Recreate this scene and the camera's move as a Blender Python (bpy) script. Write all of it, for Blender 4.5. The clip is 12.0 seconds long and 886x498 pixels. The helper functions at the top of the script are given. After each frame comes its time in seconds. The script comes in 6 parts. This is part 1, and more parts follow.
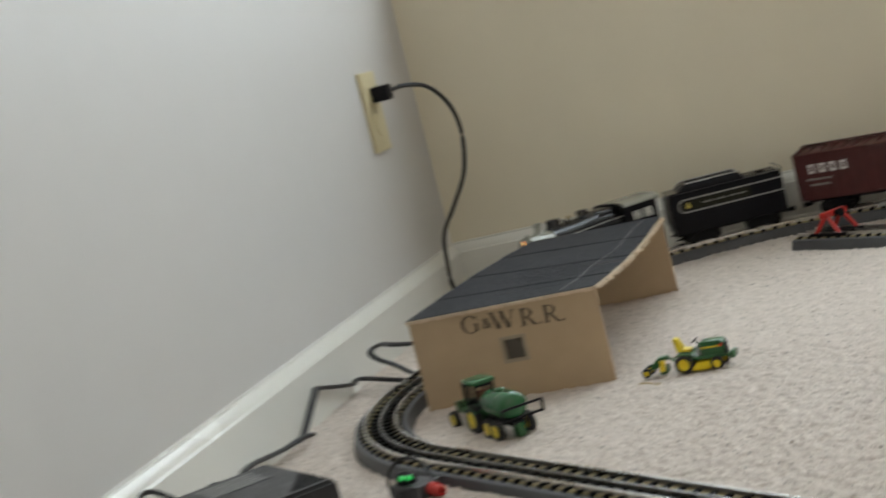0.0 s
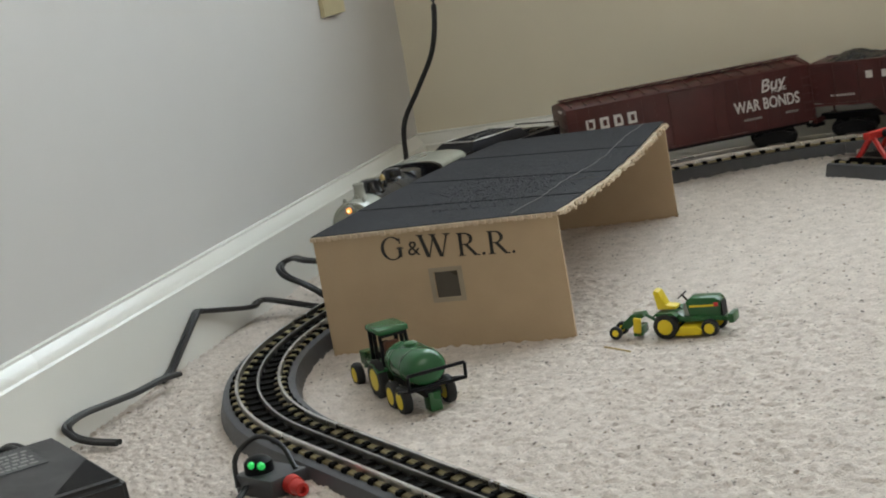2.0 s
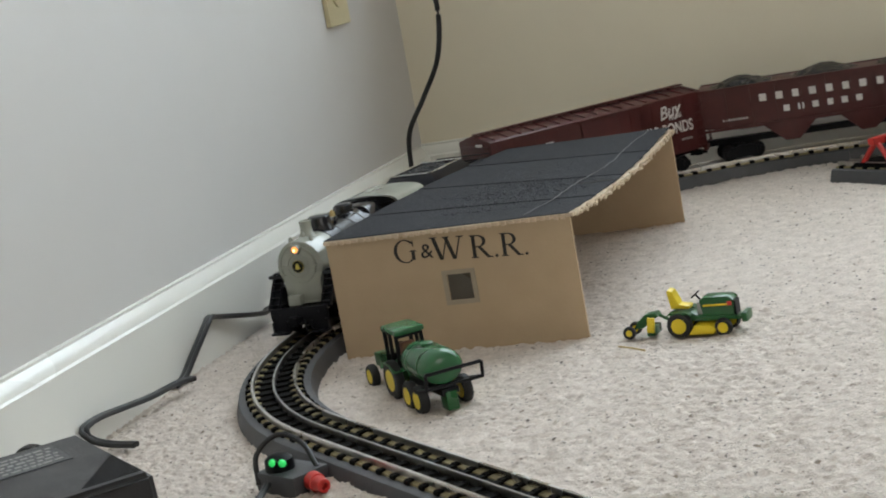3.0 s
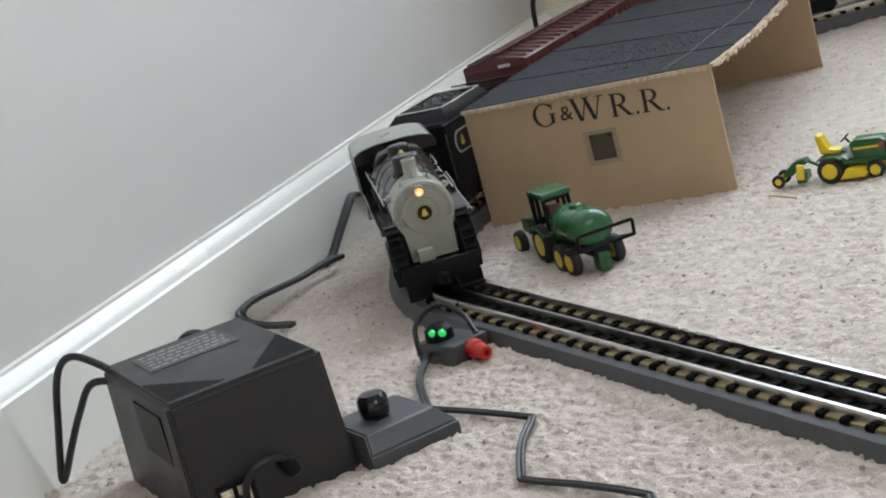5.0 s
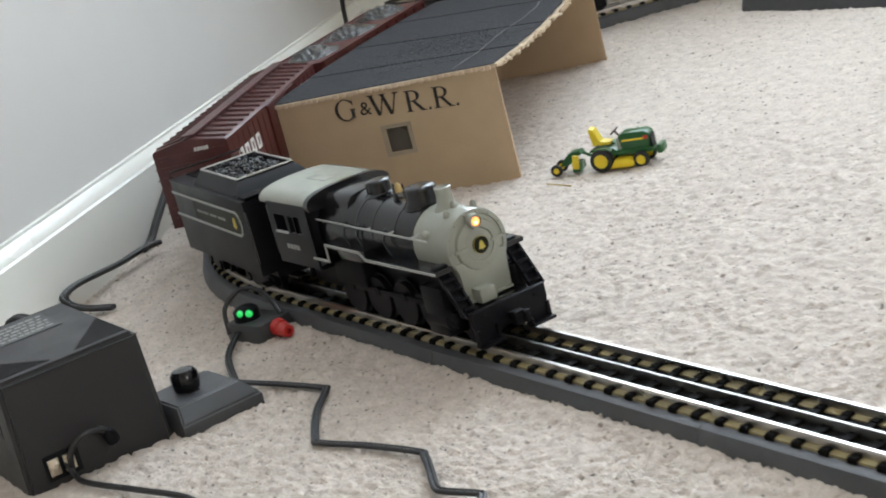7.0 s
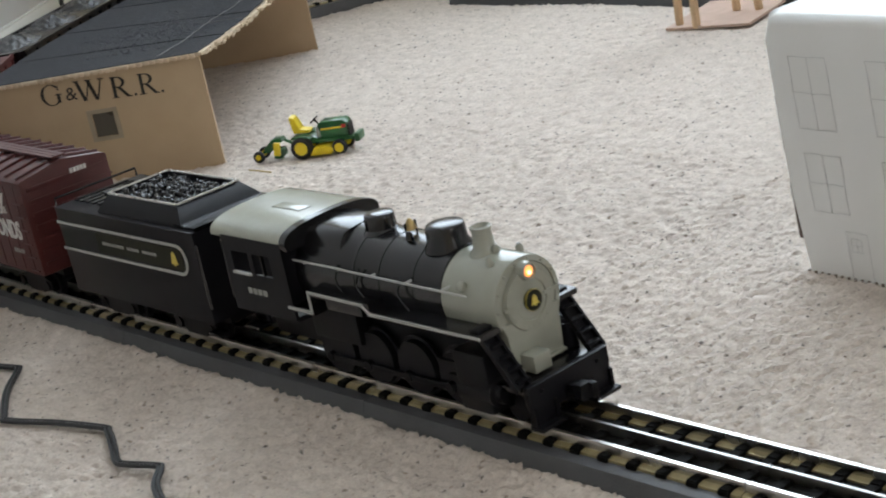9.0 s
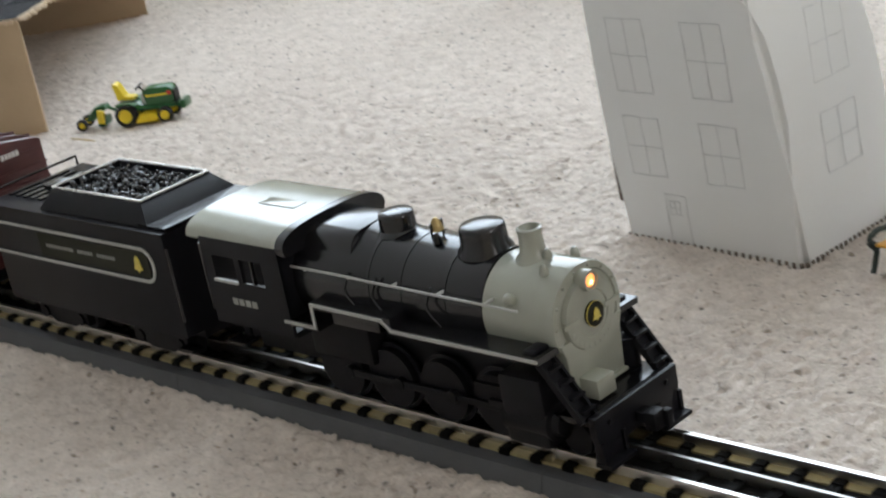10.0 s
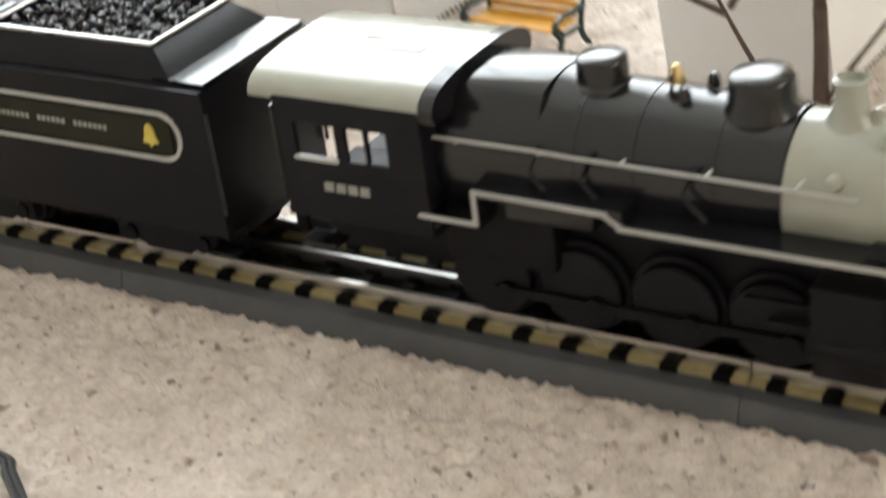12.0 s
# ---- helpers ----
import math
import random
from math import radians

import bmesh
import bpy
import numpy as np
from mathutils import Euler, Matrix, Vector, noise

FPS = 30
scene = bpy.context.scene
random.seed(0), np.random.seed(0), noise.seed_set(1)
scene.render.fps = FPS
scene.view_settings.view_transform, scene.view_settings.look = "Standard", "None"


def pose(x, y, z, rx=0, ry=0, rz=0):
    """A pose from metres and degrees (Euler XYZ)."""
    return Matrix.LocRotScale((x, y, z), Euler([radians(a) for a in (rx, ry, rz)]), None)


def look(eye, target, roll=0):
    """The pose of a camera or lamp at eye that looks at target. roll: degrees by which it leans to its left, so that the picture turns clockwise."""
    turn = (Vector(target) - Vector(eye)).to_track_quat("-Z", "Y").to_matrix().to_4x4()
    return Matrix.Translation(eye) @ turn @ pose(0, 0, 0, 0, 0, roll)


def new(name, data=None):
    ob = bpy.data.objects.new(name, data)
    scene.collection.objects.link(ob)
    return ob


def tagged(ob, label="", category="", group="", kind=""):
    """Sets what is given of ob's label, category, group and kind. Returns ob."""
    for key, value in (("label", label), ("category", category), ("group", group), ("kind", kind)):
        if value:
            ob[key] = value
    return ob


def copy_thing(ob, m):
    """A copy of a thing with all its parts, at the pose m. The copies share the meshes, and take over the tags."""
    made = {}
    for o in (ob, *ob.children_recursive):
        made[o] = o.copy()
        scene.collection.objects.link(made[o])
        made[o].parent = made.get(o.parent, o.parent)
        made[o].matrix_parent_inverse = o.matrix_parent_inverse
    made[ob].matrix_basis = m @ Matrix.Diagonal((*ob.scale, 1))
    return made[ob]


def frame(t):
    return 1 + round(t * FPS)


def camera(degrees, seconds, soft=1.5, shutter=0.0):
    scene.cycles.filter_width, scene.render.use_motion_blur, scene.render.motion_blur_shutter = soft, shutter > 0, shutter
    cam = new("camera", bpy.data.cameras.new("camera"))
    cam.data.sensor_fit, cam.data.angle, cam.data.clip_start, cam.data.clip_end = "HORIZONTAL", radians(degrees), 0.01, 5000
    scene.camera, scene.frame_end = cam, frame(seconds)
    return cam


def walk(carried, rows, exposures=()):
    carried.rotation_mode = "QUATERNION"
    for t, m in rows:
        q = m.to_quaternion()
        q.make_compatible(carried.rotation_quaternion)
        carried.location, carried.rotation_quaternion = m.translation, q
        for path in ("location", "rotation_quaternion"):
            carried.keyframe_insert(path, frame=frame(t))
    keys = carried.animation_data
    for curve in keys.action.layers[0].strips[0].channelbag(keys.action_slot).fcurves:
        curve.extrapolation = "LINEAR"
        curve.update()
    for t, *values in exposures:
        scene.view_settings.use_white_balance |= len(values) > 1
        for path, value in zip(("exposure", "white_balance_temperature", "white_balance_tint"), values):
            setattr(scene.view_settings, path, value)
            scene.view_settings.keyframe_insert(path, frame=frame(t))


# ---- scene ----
cam = camera(29.05, 12.0, soft=1.9, shutter=0.4)
PATH = [
    (0, (1.4612, -0.7242, 0.3880), (0.6025, -0.2253, 0.2709), -14.13),
    (0.2, (1.3200, -0.6150, 0.3650), (0.4830, -0.1000, 0.2420), -12.20),
    (0.5, (1.1211, -0.4649, 0.3320), (0.2741, 0.0484, 0.1937), -9.71),
    (1, (1.1262, -0.4445, 0.3219), (0.2659, 0.0370, 0.1546), -10.16),
    (1.5, (1.1284, -0.4328, 0.3345), (0.2672, 0.0422, 0.1537), -10.13),
    (2, (1.1256, -0.4193, 0.3341), (0.2596, 0.0464, 0.1519), -10.09),
    (2.5, (1.1241, -0.4325, 0.3225), (0.2602, 0.0416, 0.1523), -10.32),
    (4.3, (1.1255, -0.4491, 0.3246), (0.2546, 0.0056, 0.1377), -11.77),
    (4.5, (1.1185, -0.4513, 0.3292), (0.2368, -0.0259, 0.1254), -13.44),
    (5, (1.1096, -0.4570, 0.3207), (0.2181, -0.0646, 0.0944), -15.20),
    (5.5, (1.1100, -0.4506, 0.3242), (0.2238, -0.0449, 0.1007), -14.95),
    (6, (1.1105, -0.4503, 0.3185), (0.2368, -0.0250, 0.0824), -14.57),
    (6.5, (1.1482, -0.4616, 0.3317), (0.3038, 0.0104, 0.0783), -13.80),
    (7, (1.2272, -0.4871, 0.3553), (0.3855, -0.0175, 0.0886), -14.58),
    (7.5, (1.2858, -0.5081, 0.3628), (0.4903, 0.0303, 0.0847), -11.52),
    (9.3, (1.2938, -0.4771, 0.3625), (0.5498, 0.1149, 0.0527), -12.22),
    (9.5, (1.2953, -0.4707, 0.3578), (0.5609, 0.1350, 0.0513), -12.11),
    (10, (1.2944, -0.4605, 0.3533), (0.6146, 0.1613, 0.0174), -11.29),
    (10.5, (1.2934, -0.4503, 0.3487), (0.6289, 0.1990, -0.0213), -9.68),
    (10.7, (1.2966, -0.4419, 0.3450), (0.6406, 0.2156, -0.0257), -9.68),
    (11, (1.2811, -0.4526, 0.3546), (0.6868, 0.2490, -0.0386), -9.31),
    (11.4, (1.2841, -0.4464, 0.3533), (0.7189, 0.2853, -0.0277), -8.71),
    (11.5, (1.2857, -0.4452, 0.3458), (0.7219, 0.2805, -0.0485), -8.58),
    (11.7, (1.2868, -0.4317, 0.3272), (0.7359, 0.2908, -0.0907), -7.12),
    (12, (1.2702, -0.4243, 0.3178), (0.7727, 0.3014, -0.1576), -7.87),
]
walk(cam, [(t, look(eye, target, roll)) for t, eye, target, roll in PATH],
     exposures=[(0, -0.6, 6800, 7), (2.5, -0.45, 6650, 6), (4.3, -0.25, 6400, 9), (6.4, -0.2, 6400, 9), (7.0, 0.0, 6400, 8), (7.6, -0.15, 6400, 8), (9.3, -0.28, 6400, 8), (10.5, -0.12, 6400, 8), (11.0, 0.1, 6400, 8), (11.5, 0.3, 6450, 8), (12.0, 0.5, 7100, 9)])

# ---- light ----
world = bpy.data.worlds.new("sky")
scene.world = world
world.use_nodes = True
wn = world.node_tree.nodes
sky = wn.new("ShaderNodeTexSky")
sky.sky_type, sky.sun_disc, sky.sun_elevation, sky.sun_rotation = "NISHITA", False, radians(48), radians(70)
world.node_tree.links.new(sky.outputs[0], wn["Background"].inputs[0])
wn["Background"].inputs[1].default_value = 0.12

# room frame: the long wall runs along WU, the room lies on its WV side
CORNER = Vector((-0.83, 0.625, 0))
WU, WV = Vector((0.689, -0.725, 0)), Vector((0.725, 0.689, 0))
ROOM_U, ROOM_V, ROOM_H = 6.0, 3.3, 2.44
ROOM = Matrix(((WU.x, WV.x, 0, CORNER.x), (WU.y, WV.y, 0, CORNER.y), (0, 0, 1, 0), (0, 0, 0, 1)))


def window_lamp(name, u, v, z, du, dz, turn, watts, colour):
    lamp = bpy.data.lights.new(name, "AREA")
    lamp.shape, lamp.size, lamp.size_y, lamp.energy, lamp.color = "RECTANGLE", du, dz, watts, colour
    ob = new(name, lamp)
    ob.matrix_world = ROOM @ pose(u, v, z, 90, 0, turn)
    return ob


# daylight through the two windows: one in the long far wall, one in the back wall
window_lamp("window_light_side", 4.0, ROOM_V - 0.02, 1.45, 1.7, 1.25, 180, 27, (1.0, 0.935, 0.87))
window_lamp("window_light_back", 0.02, 1.11, 1.29, 1.94, 1.5, -90, 3, (0.82, 0.89, 1.0))


# ---- materials ----
def material(name, colour, rough=0.6, metal=0.0, spread=0.12, scale=60.0, bump=0.0, bump_scale=300.0,
             tint=None, emit=None, glow=0.0, coat=0.0, piece=0.0, spec=0.5):
    m = bpy.data.materials.new(name)
    m.use_nodes = True
    nt = m.node_tree
    n, l = nt.nodes, nt.links
    b = n["Principled BSDF"]
    b.inputs["Roughness"].default_value, b.inputs["Metallic"].default_value = rough, metal
    b.inputs["Coat Weight"].default_value = coat
    b.inputs["Specular IOR Level"].default_value = spec
    tc = n.new("ShaderNodeTexCoord")
    big, fine = n.new("ShaderNodeTexNoise"), n.new("ShaderNodeTexNoise")
    big.inputs["Scale"].default_value, fine.inputs["Scale"].default_value = scale * 0.18, scale
    big.inputs["Detail"].default_value = fine.inputs["Detail"].default_value = 4
    l.new(tc.outputs["Object"], big.inputs["Vector"])
    l.new(tc.outputs["Object"], fine.inputs["Vector"])
    add = n.new("ShaderNodeMath")
    add.operation = "ADD"
    l.new(big.outputs["Fac"], add.inputs[0])
    l.new(fine.outputs["Fac"], add.inputs[1])
    ramp = n.new("ShaderNodeMapRange")
    ramp.inputs["From Min"].default_value, ramp.inputs["From Max"].default_value = 0.65, 1.35
    l.new(add.outputs[0], ramp.inputs["Value"])
    mix = n.new("ShaderNodeMix")
    mix.data_type = "RGBA"
    low = [max(0, c * (1 - spread)) for c in colour]
    high = [min(1, c * (1 + spread)) for c in (tint or colour)]
    mix.inputs["A"].default_value, mix.inputs["B"].default_value = (*low, 1), (*high, 1)
    l.new(ramp.outputs[0], mix.inputs["Factor"])
    out = mix.outputs["Result"]
    if piece:
        info = n.new("ShaderNodeObjectInfo")
        hsv = n.new("ShaderNodeHueSaturation")
        span = n.new("ShaderNodeMapRange")
        span.inputs["To Min"].default_value, span.inputs["To Max"].default_value = 1 - piece, 1 + piece
        l.new(info.outputs["Random"], span.inputs["Value"])
        l.new(span.outputs[0], hsv.inputs["Value"])
        l.new(out, hsv.inputs["Color"])
        out = hsv.outputs[0]
    l.new(out, b.inputs["Base Color"])
    rr = n.new("ShaderNodeMapRange")
    rr.inputs["From Min"].default_value, rr.inputs["From Max"].default_value = 0.3, 0.7
    rr.inputs["To Min"].default_value, rr.inputs["To Max"].default_value = max(0.02, rough - 0.07), min(1, rough + 0.07)
    l.new(big.outputs["Fac"], rr.inputs["Value"])
    l.new(rr.outputs[0], b.inputs["Roughness"])
    if bump:
        bn, bp = n.new("ShaderNodeTexNoise"), n.new("ShaderNodeBump")
        bn.inputs["Scale"].default_value, bn.inputs["Detail"].default_value = bump_scale, 3
        bp.inputs["Strength"].default_value, bp.inputs["Distance"].default_value = bump, 0.002
        l.new(tc.outputs["Object"], bn.inputs["Vector"])
        l.new(bn.outputs["Fac"], bp.inputs["Height"])
        l.new(bp.outputs[0], b.inputs["Normal"])
    if emit:
        b.inputs["Emission Color"].default_value, b.inputs["Emission Strength"].default_value = (*emit, 1), glow
    return m


def carpet_material():
    m = material("carpet_wool", (0.58, 0.500, 0.436), 0.95, spread=0.08, scale=420, bump=0.5, bump_scale=900, tint=(0.70, 0.622, 0.552))
    nt = m.node_tree
    n, l = nt.nodes, nt.links
    b = n["Principled BSDF"]
    was = b.inputs["Base Color"].links[0].from_socket
    tc = n.new("ShaderNodeTexCoord")
    for scale, cut, colour, amount in ((150, 0.675, (0.20, 0.15, 0.11), 0.8), (300, 0.65, (0.42, 0.30, 0.21), 0.42), (230, 0.675, (0.10, 0.085, 0.075), 0.85)):
        f = n.new("ShaderNodeTexNoise")
        f.inputs["Scale"].default_value, f.inputs["Detail"].default_value = scale, 1
        l.new(tc.outputs["Object"], f.inputs["Vector"])
        r = n.new("ShaderNodeMapRange")
        r.inputs["From Min"].default_value, r.inputs["From Max"].default_value = cut, cut + 0.10
        r.inputs["To Max"].default_value = amount
        l.new(f.outputs["Fac"], r.inputs["Value"])
        mx = n.new("ShaderNodeMix")
        mx.data_type = "RGBA"
        mx.inputs["B"].default_value = (*colour, 1)
        l.new(r.outputs[0], mx.inputs["Factor"])
        l.new(was, mx.inputs["A"])
        was = mx.outputs["Result"]
    l.new(was, b.inputs["Base Color"])
    return m


CARPET = carpet_material()
# the cream paint made lighter and warmer, with the back wall's light in its colour
WARM_LIT_PAINT = material("warm_lit_wall_paint", (0.83, 0.76, 0.60), 0.55, spread=0.02, scale=12, bump=0.05, bump_scale=500)
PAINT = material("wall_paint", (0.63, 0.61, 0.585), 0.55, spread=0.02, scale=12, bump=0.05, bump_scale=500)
CEIL = material("ceiling_paint", (0.82, 0.81, 0.78), 0.8, spread=0.02, scale=10)
TRIM = material("trim_gloss_paint", (0.80, 0.79, 0.73), 0.22, spread=0.02, scale=8, bump=0.02)
ROADBED = material("grey_plastic_roadbed", (0.068, 0.070, 0.076), 0.5, spread=0.15, scale=90, bump=0.15, bump_scale=700)
TIE = material("dark_tie_plastic", (0.007, 0.0065, 0.006), 0.7, spec=0.05, spread=0.3, scale=200, bump=0.3, bump_scale=900)
FLANGE = material("tan_rail_foot", (0.31, 0.255, 0.125), 0.42, 0.35, spread=0.25, scale=150)
STEEL = material("rail_steel", (0.62, 0.60, 0.57), 0.28, 1.0, spread=0.1, scale=120)
DARKRAIL = material("centre_rail_steel", (0.36, 0.35, 0.34), 0.35, 1.0, spread=0.15, scale=120)
BLACK = material("black_loco_paint", (0.007, 0.007, 0.009), 0.2, spread=0.2, scale=80, spec=0.55, bump=0.03, bump_scale=120)
SHEET = material("satin_black_sheet_paint", (0.009, 0.009, 0.0115), 0.34, spread=0.2, scale=60, spec=0.14)
SATIN = material("black_satin_plastic", (0.009, 0.009, 0.011), 0.42, spread=0.25, scale=120, bump=0.05, spec=0.12)
SILVER = material("grey_graphite_paint", (0.34, 0.35, 0.30), 0.2, spread=0.07, scale=90, bump=0.03, spec=0.75)
LINE = material("silver_line_paint", (0.42, 0.42, 0.40), 0.4, spread=0.05)
BRASS = material("brass", (0.48, 0.36, 0.17), 0.3, 1.0)
GOLD = material("gold_transfer", (0.62, 0.50, 0.10), 0.5, spread=0.2, scale=400)
OLIVE = material("dark_olive_panel", (0.018, 0.018, 0.010), 0.4, spec=0.15)
COAL = material("coal", (0.016, 0.016, 0.018), 0.22, spread=0.5, scale=300, bump=0.4, bump_scale=600)
LAMP = material("headlight_glow", (0.9, 0.6, 0.3), 0.3, emit=(1.0, 0.30, 0.05), glow=1.9)
FILAMENT = material("filament_glow", (0.95, 0.8, 0.5), 0.3, emit=(1.0, 0.72, 0.32), glow=5.0)
GREEN_LAMP = material("green_lamp_glow", (0.05, 0.6, 0.15), 0.2, emit=(0.05, 1.0, 0.2), glow=0.45)
MAROON = material("maroon_car_paint", (0.072, 0.014, 0.013), 0.42, spread=0.2, scale=70, bump=0.06, bump_scale=500)
WHITE_INK = material("white_lettering", (0.72, 0.70, 0.68), 0.55, spread=0.06)
GREY_INK = material("faint_lettering", (0.30, 0.30, 0.28), 0.5, spread=0.2)
CARD = material("brown_cardboard", (0.49, 0.365, 0.235), 0.8, spread=0.06, scale=40, bump=0.12, bump_scale=250)
CARD_EDGE = material("torn_card_edge", (0.62, 0.50, 0.36), 0.9, spread=0.2, scale=300)
ROOFING = material("dark_roofing_paper", (0.034, 0.035, 0.039), 0.85, spec=0.2, spread=0.22, scale=260, bump=0.5, bump_scale=1500)
INK = material("black_ink", (0.02, 0.018, 0.016), 0.6, spread=0.1)
WHITE_CARD = material("white_glossy_card", (0.87, 0.87, 0.86), 0.42, spread=0.02, scale=25, bump=0.04)
PENCIL = material("pencil_line", (0.60, 0.60, 0.60), 0.7, spread=0.3, scale=500)
GREEN = material("green_toy_paint", (0.018, 0.105, 0.028), 0.3, spread=0.15, scale=90)
PALE_GREEN = material("green_tank_plastic", (0.034, 0.14, 0.055), 0.25, spread=0.12, scale=90)
YELLOW = material("yellow_toy_plastic", (0.80, 0.60, 0.02), 0.4, spread=0.08, scale=90)
RUBBER = material("black_rubber", (0.018, 0.018, 0.018), 0.7, spread=0.2, scale=300, bump=0.2)
RED = material("red_plastic", (0.55, 0.03, 0.025), 0.35, spread=0.1)
BROWN = material("brown_seat", (0.16, 0.06, 0.03), 0.6)
GREY = material("grey_moulded_plastic", (0.0135, 0.0135, 0.015), 0.42, spread=0.12, scale=150, bump=0.2, bump_scale=1400)
MIDGREY = material("mid_grey_plastic", (0.060, 0.062, 0.067), 0.45, spread=0.12, scale=150, bump=0.15, bump_scale=1400)
CABLE = material("black_cable", (0.014, 0.014, 0.015), 0.4, spread=0.2, scale=200)
IVORY = material("ivory_plastic", (0.66, 0.58, 0.36), 0.4, spread=0.04)
WOOD = material("pale_raw_wood", (0.62, 0.44, 0.27), 0.7, spread=0.15, scale=120, bump=0.1)
BENCH = material("varnished_orange_wood", (0.72, 0.36, 0.045), 0.4, spread=0.18, scale=140, piece=0.12)
IRON = material("dark_green_iron", (0.018, 0.032, 0.026), 0.4, spread=0.2, scale=200)
BARK = material("dark_twig_bark", (0.11, 0.075, 0.06), 0.8, spread=0.35, scale=250, bump=0.5, bump_scale=800)
NICKEL = material("nickel_screws", (0.7, 0.62, 0.5), 0.3, 1.0)
SKYLIGHT = material("bright_sky", (0.5, 0.6, 0.7), 0.9, emit=(0.80, 0.89, 1.0), glow=7.0)
GLASS = material("window_glass", (0.9, 0.95, 1.0), 0.05)
GLASS.node_tree.nodes["Principled BSDF"].inputs["Transmission Weight"].default_value = 1.0


# ---- mesh helpers ----
def box(bm, x0, x1, y0, y1, z0, z1, bevel=0.0, m=None):
    vs = [bm.verts.new((x, y, z)) for x in (x0, x1) for y in (y0, y1) for z in (z0, z1)]
    fs = [bm.faces.new([vs[i] for i in f]) for f in ((0, 1, 3, 2), (4, 6, 7, 5), (0, 4, 5, 1), (2, 3, 7, 6), (0, 2, 6, 4), (1, 5, 7, 3))]
    if bevel:
        es = list({e for f in fs for e in f.edges})
        made = bmesh.ops.bevel(bm, geom=es, offset=bevel, segments=2, affect="EDGES", profile=0.6)
        vs = list({v for f in made["faces"] for v in f.verts} | {v for v in vs if v.is_valid})
    if m:
        bmesh.ops.transform(bm, matrix=m, verts=[v for v in vs if v.is_valid])
    return vs


def prism(bm, outline, axis, a, b, bevel=0.0):
    """An outline of 2D points drawn out from a to b along the axis (0: x, 1: y, 2: z)."""
    def at(p, d):
        q = list(p)
        q.insert(axis, d)
        return q
    lo = [bm.verts.new(at(p, a)) for p in outline]
    hi = [bm.verts.new(at(p, b)) for p in outline]
    k = len(outline)
    bm.faces.new(lo)
    bm.faces.new(hi[::-1])
    for i in range(k):
        bm.faces.new((lo[i], hi[i], hi[(i + 1) % k], lo[(i + 1) % k]))
    bmesh.ops.recalc_face_normals(bm, faces=bm.faces[:])
    if bevel:
        es = [e for e in bm.edges if all(v in lo for v in e.verts) or all(v in hi for v in e.verts)]
        bmesh.ops.bevel(bm, geom=es, offset=bevel, segments=2, affect="EDGES", profile=0.6)


def lathe(bm, profile, m=None, seg=24, arc=1.0):
    """A profile of (distance along z, radius) turned round z, then set by m."""
    rings = []
    m = m or Matrix()
    for z, r in profile:
        rings.append([bm.verts.new(m @ Vector((r * math.cos(2 * math.pi * arc * i / seg), r * math.sin(2 * math.pi * arc * i / seg), z))) for i in range(seg)])
    for p, q in zip(rings, rings[1:]):
        for i in range(seg):
            bm.faces.new((p[i], p[(i + 1) % seg], q[(i + 1) % seg], q[i]))
    bm.faces.new(rings[0][::-1])
    bm.faces.new(rings[-1])


def tube(bm, points, radius, seg=8, end=None):
    """A round bar along a polyline; end: the radius at its far end."""
    pts = [Vector(p) for p in points]
    rings = []
    for i, p in enumerate(pts):
        d = (pts[min(i + 1, len(pts) - 1)] - pts[max(i - 1, 0)]).normalized()
        side = d.cross(Vector((0, 0, 1)))
        side = side.normalized() if side.length > 0.05 else d.cross(Vector((0, 1, 0))).normalized()
        up = side.cross(d)
        r = radius if end is None else radius + (end - radius) * i / (len(pts) - 1)
        rings.append([bm.verts.new(p + r * (math.cos(2 * math.pi * k / seg) * side + math.sin(2 * math.pi * k / seg) * up)) for k in range(seg)])
    for a, b in zip(rings, rings[1:]):
        for k in range(seg):
            bm.faces.new((a[k], a[(k + 1) % seg], b[(k + 1) % seg], b[k]))
    bm.faces.new(rings[0][::-1])
    bm.faces.new(rings[-1])


def smooth_line(points, steps=8):
    """Points along a Catmull-Rom curve through the given ones."""
    p = [Vector(q) for q in points]
    p = [2 * p[0] - p[1], *p, 2 * p[-1] - p[-2]]
    out = []
    for a, b, c, d in zip(p, p[1:], p[2:], p[3:]):
        for i in range(steps):
            t = i / steps
            out.append(0.5 * (2 * b + (c - a) * t + (2 * a - 5 * b + 4 * c - d) * t * t + (3 * b - a - 3 * c + d) * t ** 3))
    out.append(p[-2])
    return out


def mesh_of(name, bm, mat, smooth=40):
    me = bpy.data.meshes.new(name)
    bmesh.ops.recalc_face_normals(bm, faces=bm.faces[:])
    bm.to_mesh(me)
    bm.free()
    me.materials.append(mat)
    if smooth:
        me.shade_smooth()
        me.set_sharp_from_angle(angle=radians(smooth))
    return me


def part(name, bm, mat, parent, label="", m=None, smooth=40):
    ob = new(name, mesh_of(name, bm, mat, smooth))
    ob.parent = parent
    if m is not None:
        ob.matrix_basis = m
    return tagged(ob, label)


def shared(name, me, parent, m, label=""):
    ob = new(name, me)
    ob.parent = parent
    ob.matrix_basis = m
    return tagged(ob, label)


def boxpart(name, dims, mat, parent, label="", bevel=0.0, m=None):
    bm = bmesh.new()
    box(bm, *dims, bevel=bevel)
    return part(name, bm, mat, parent, label, m)


def root(name, m, label, category, group="", kind=""):
    ob = new(name)
    ob.empty_display_size = 0.02
    ob.matrix_basis = m
    return tagged(ob, label, category, group, kind)


